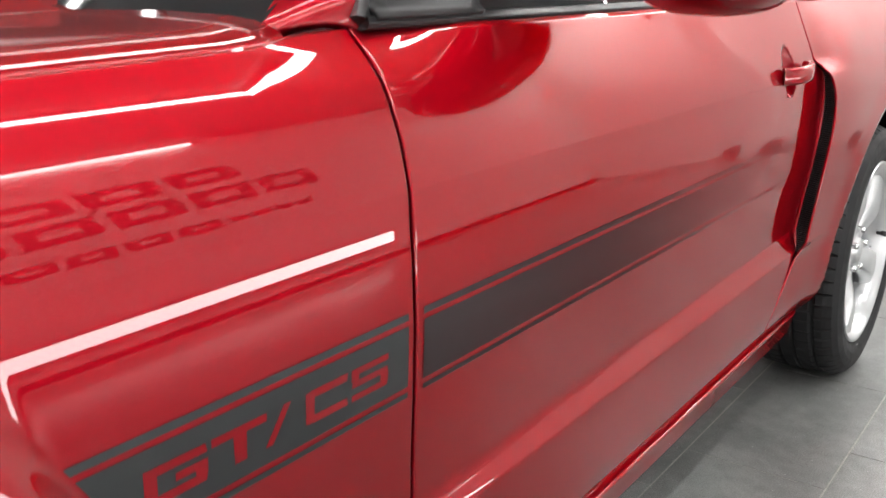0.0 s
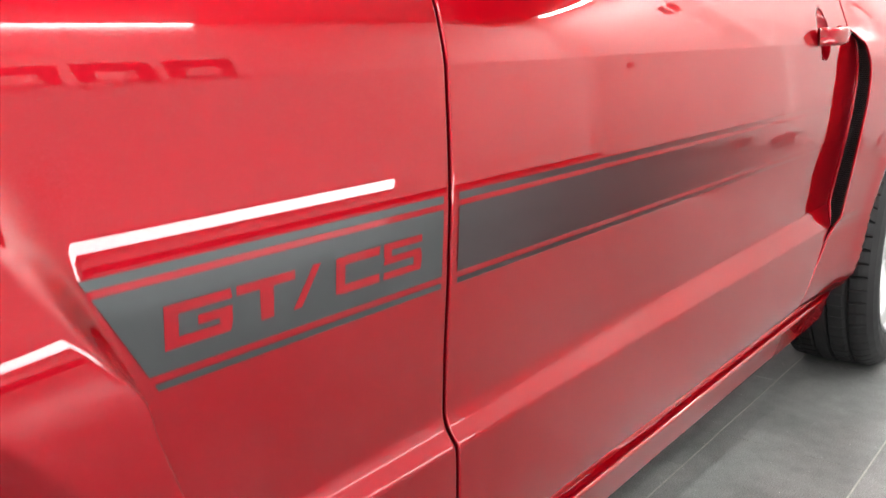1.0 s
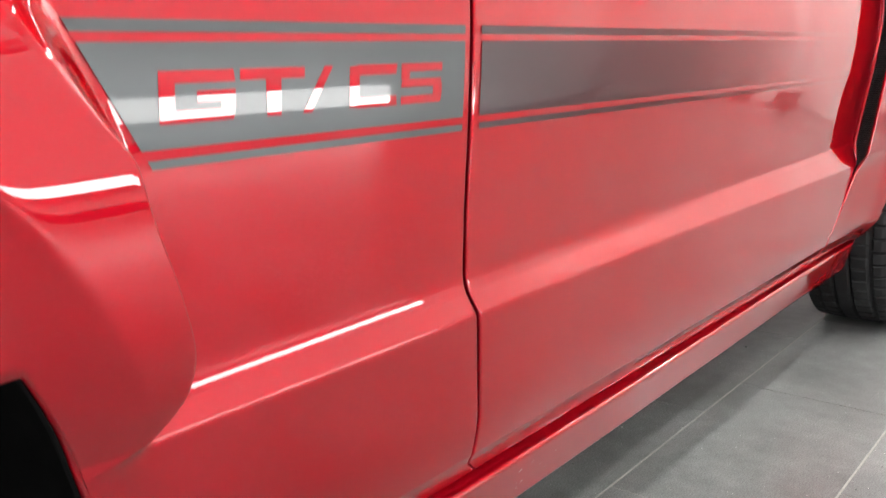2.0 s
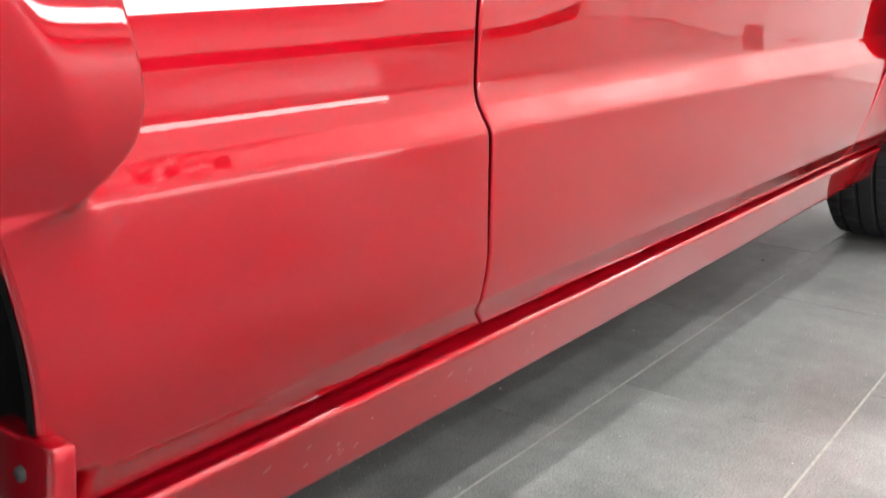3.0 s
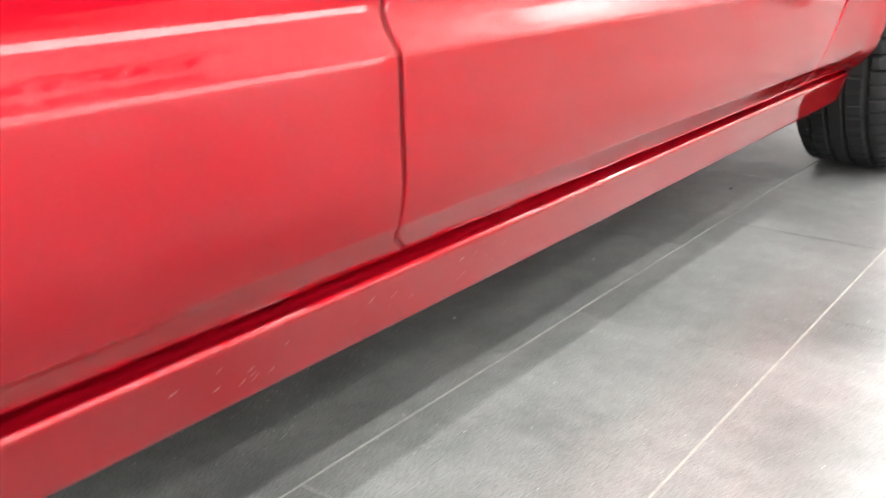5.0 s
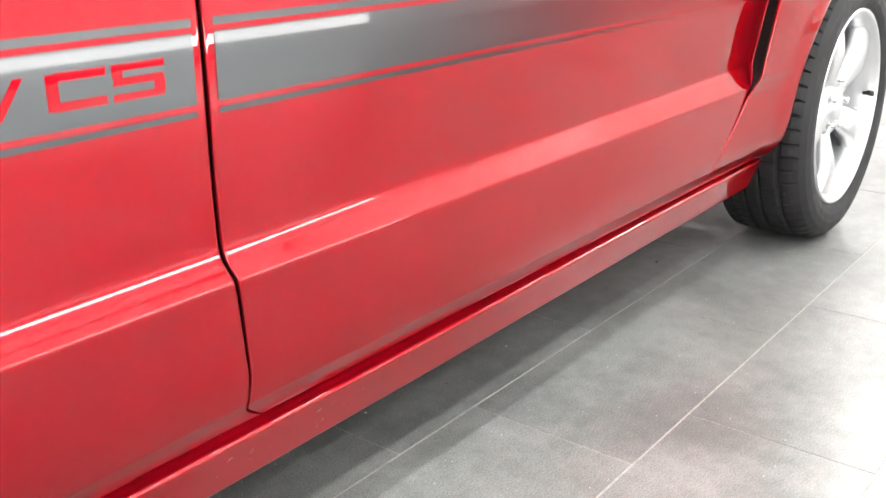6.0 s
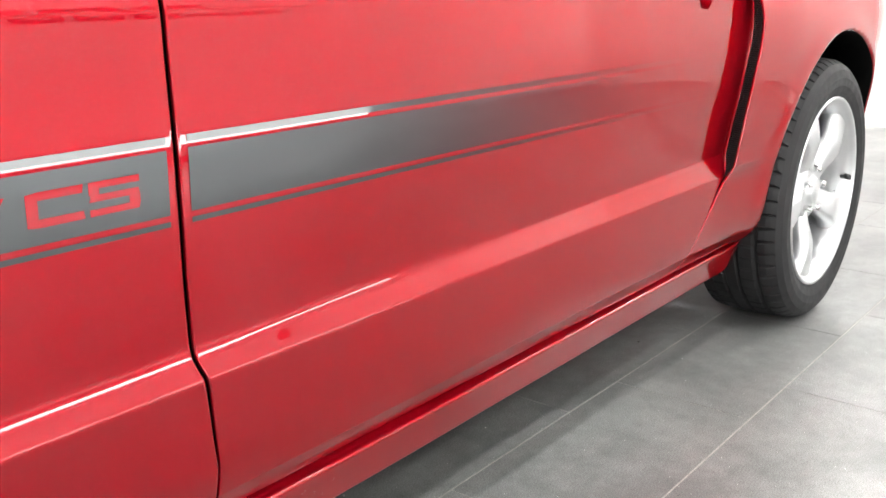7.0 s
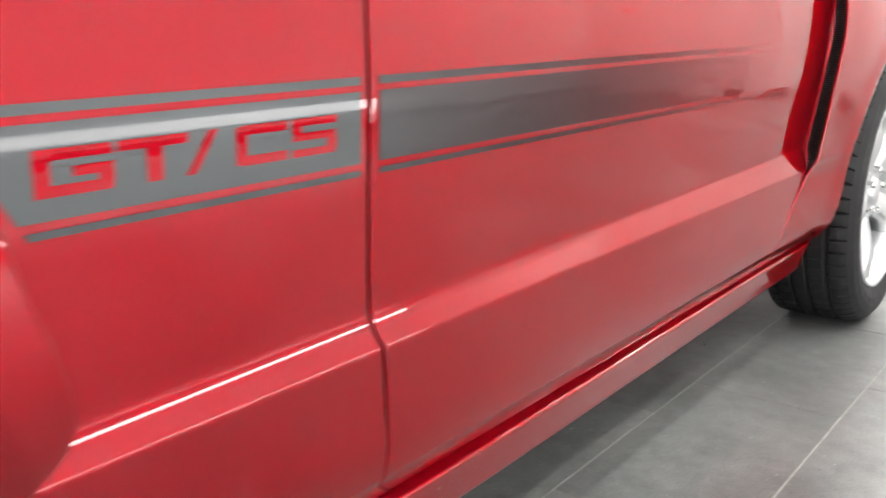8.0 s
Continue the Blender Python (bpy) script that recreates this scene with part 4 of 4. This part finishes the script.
# pilaster on the end wall with two dark plinth boxes
bm = bmesh.new()
box(bm, WALL_E - 0.20, WALL_E, -1.49, -1.33, 0, CEIL, 0.004)
tagged(obj("pilaster", bm, WALLPAINT, smooth=False), "white square pilaster against the wall", "pilaster", kind="structure")
for y0, wd in ((-1.590, 0.098), (-1.300, 0.06)):
    bm = bmesh.new()
    box(bm, WALL_E - 0.26, WALL_E - 0.014, y0, y0 + wd, 0, 0.115, 0.004)
    tagged(obj("floor_box", bm, GREYPLATE, smooth=False), "small dark grey box on the floor beside the pilaster", "box", group="boxes by the pilaster")

# switches and sockets on the walls
for x0, x1, y0, y1, z in ((5.24, 5.29, WALL_S, WALL_S + 0.02, 1.03), (WALL_E - 0.02, WALL_E, -2.47, -2.42, 1.14), (6.12, 6.17, WALL_S, WALL_S + 0.02, 0.20)):
    bm = bmesh.new()
    box(bm, x0, x1, y0, y1, z, z + 0.05, 0.004)
    tagged(obj("wall_switch", bm, GREYPLATE, smooth=False), "small grey switch plate on the white wall", "switch", group="wall switches")

# ---- grit, crumbs and scuffs on the floor ----
rng = random.Random(7)
PALE = simple("pale_crumbs", (0.80, 0.80, 0.76), 0.7, var=0.2)
GRIT = simple("dark_grit", (0.03, 0.03, 0.03), 0.7, var=0.3)


def crumbs(name, mat, label, spots):
    bm = bmesh.new()
    for x, y, r in spots:
        q = bmesh.ops.create_icosphere(bm, subdivisions=1, radius=r)
        for v in q["verts"]:
            v.co = Vector((x + v.co.x * rng.uniform(0.7, 1.4), y + v.co.y * rng.uniform(0.7, 1.4), 0.0002 + (v.co.z + r) * 0.45))
    return tagged(obj(name, bm, mat), label, "dirt", kind="stuff")


spots = [(rng.uniform(0.45, 2.6), rng.uniform(-0.6, 0.62), rng.uniform(0.0003, 0.0009)) for _ in range(620)]
spots += [(1.275, 0.306, 0.0022), (1.643, 0.266, 0.0018)]
for cx, cy in ((1.02, 0.36), (1.10, 0.33), (0.93, 0.34), (0.86, 0.27), (1.18, 0.38), (0.80, 0.42)):
    spots += [(rng.gauss(cx, 0.026), rng.gauss(cy, 0.016), rng.uniform(0.0003, 0.0009)) for _ in range(34)]
crumbs("crumbs", PALE, "scattered pale crumbs and grit on the tiles", spots)
dark = [(2.259, 0.246, 0.004)] + [(rng.uniform(0.5, 2.8), rng.uniform(-0.7, 0.6), rng.uniform(0.0006, 0.0014)) for _ in range(70)]
for cx, cy in ((0.775, 0.378), (0.653, 0.388)):
    dark += [(rng.gauss(cx, 0.008), rng.gauss(cy, 0.006), rng.uniform(0.002, 0.005)) for _ in range(14)]
# dirt caught in a joint
dark += [(0.609 + rng.uniform(-0.002, 0.002), rng.uniform(0.18, 0.47), rng.uniform(0.0008, 0.0018)) for _ in range(90)]
crumbs("grit", GRIT, "dark grit and small lumps of dirt on the tiles", dark)
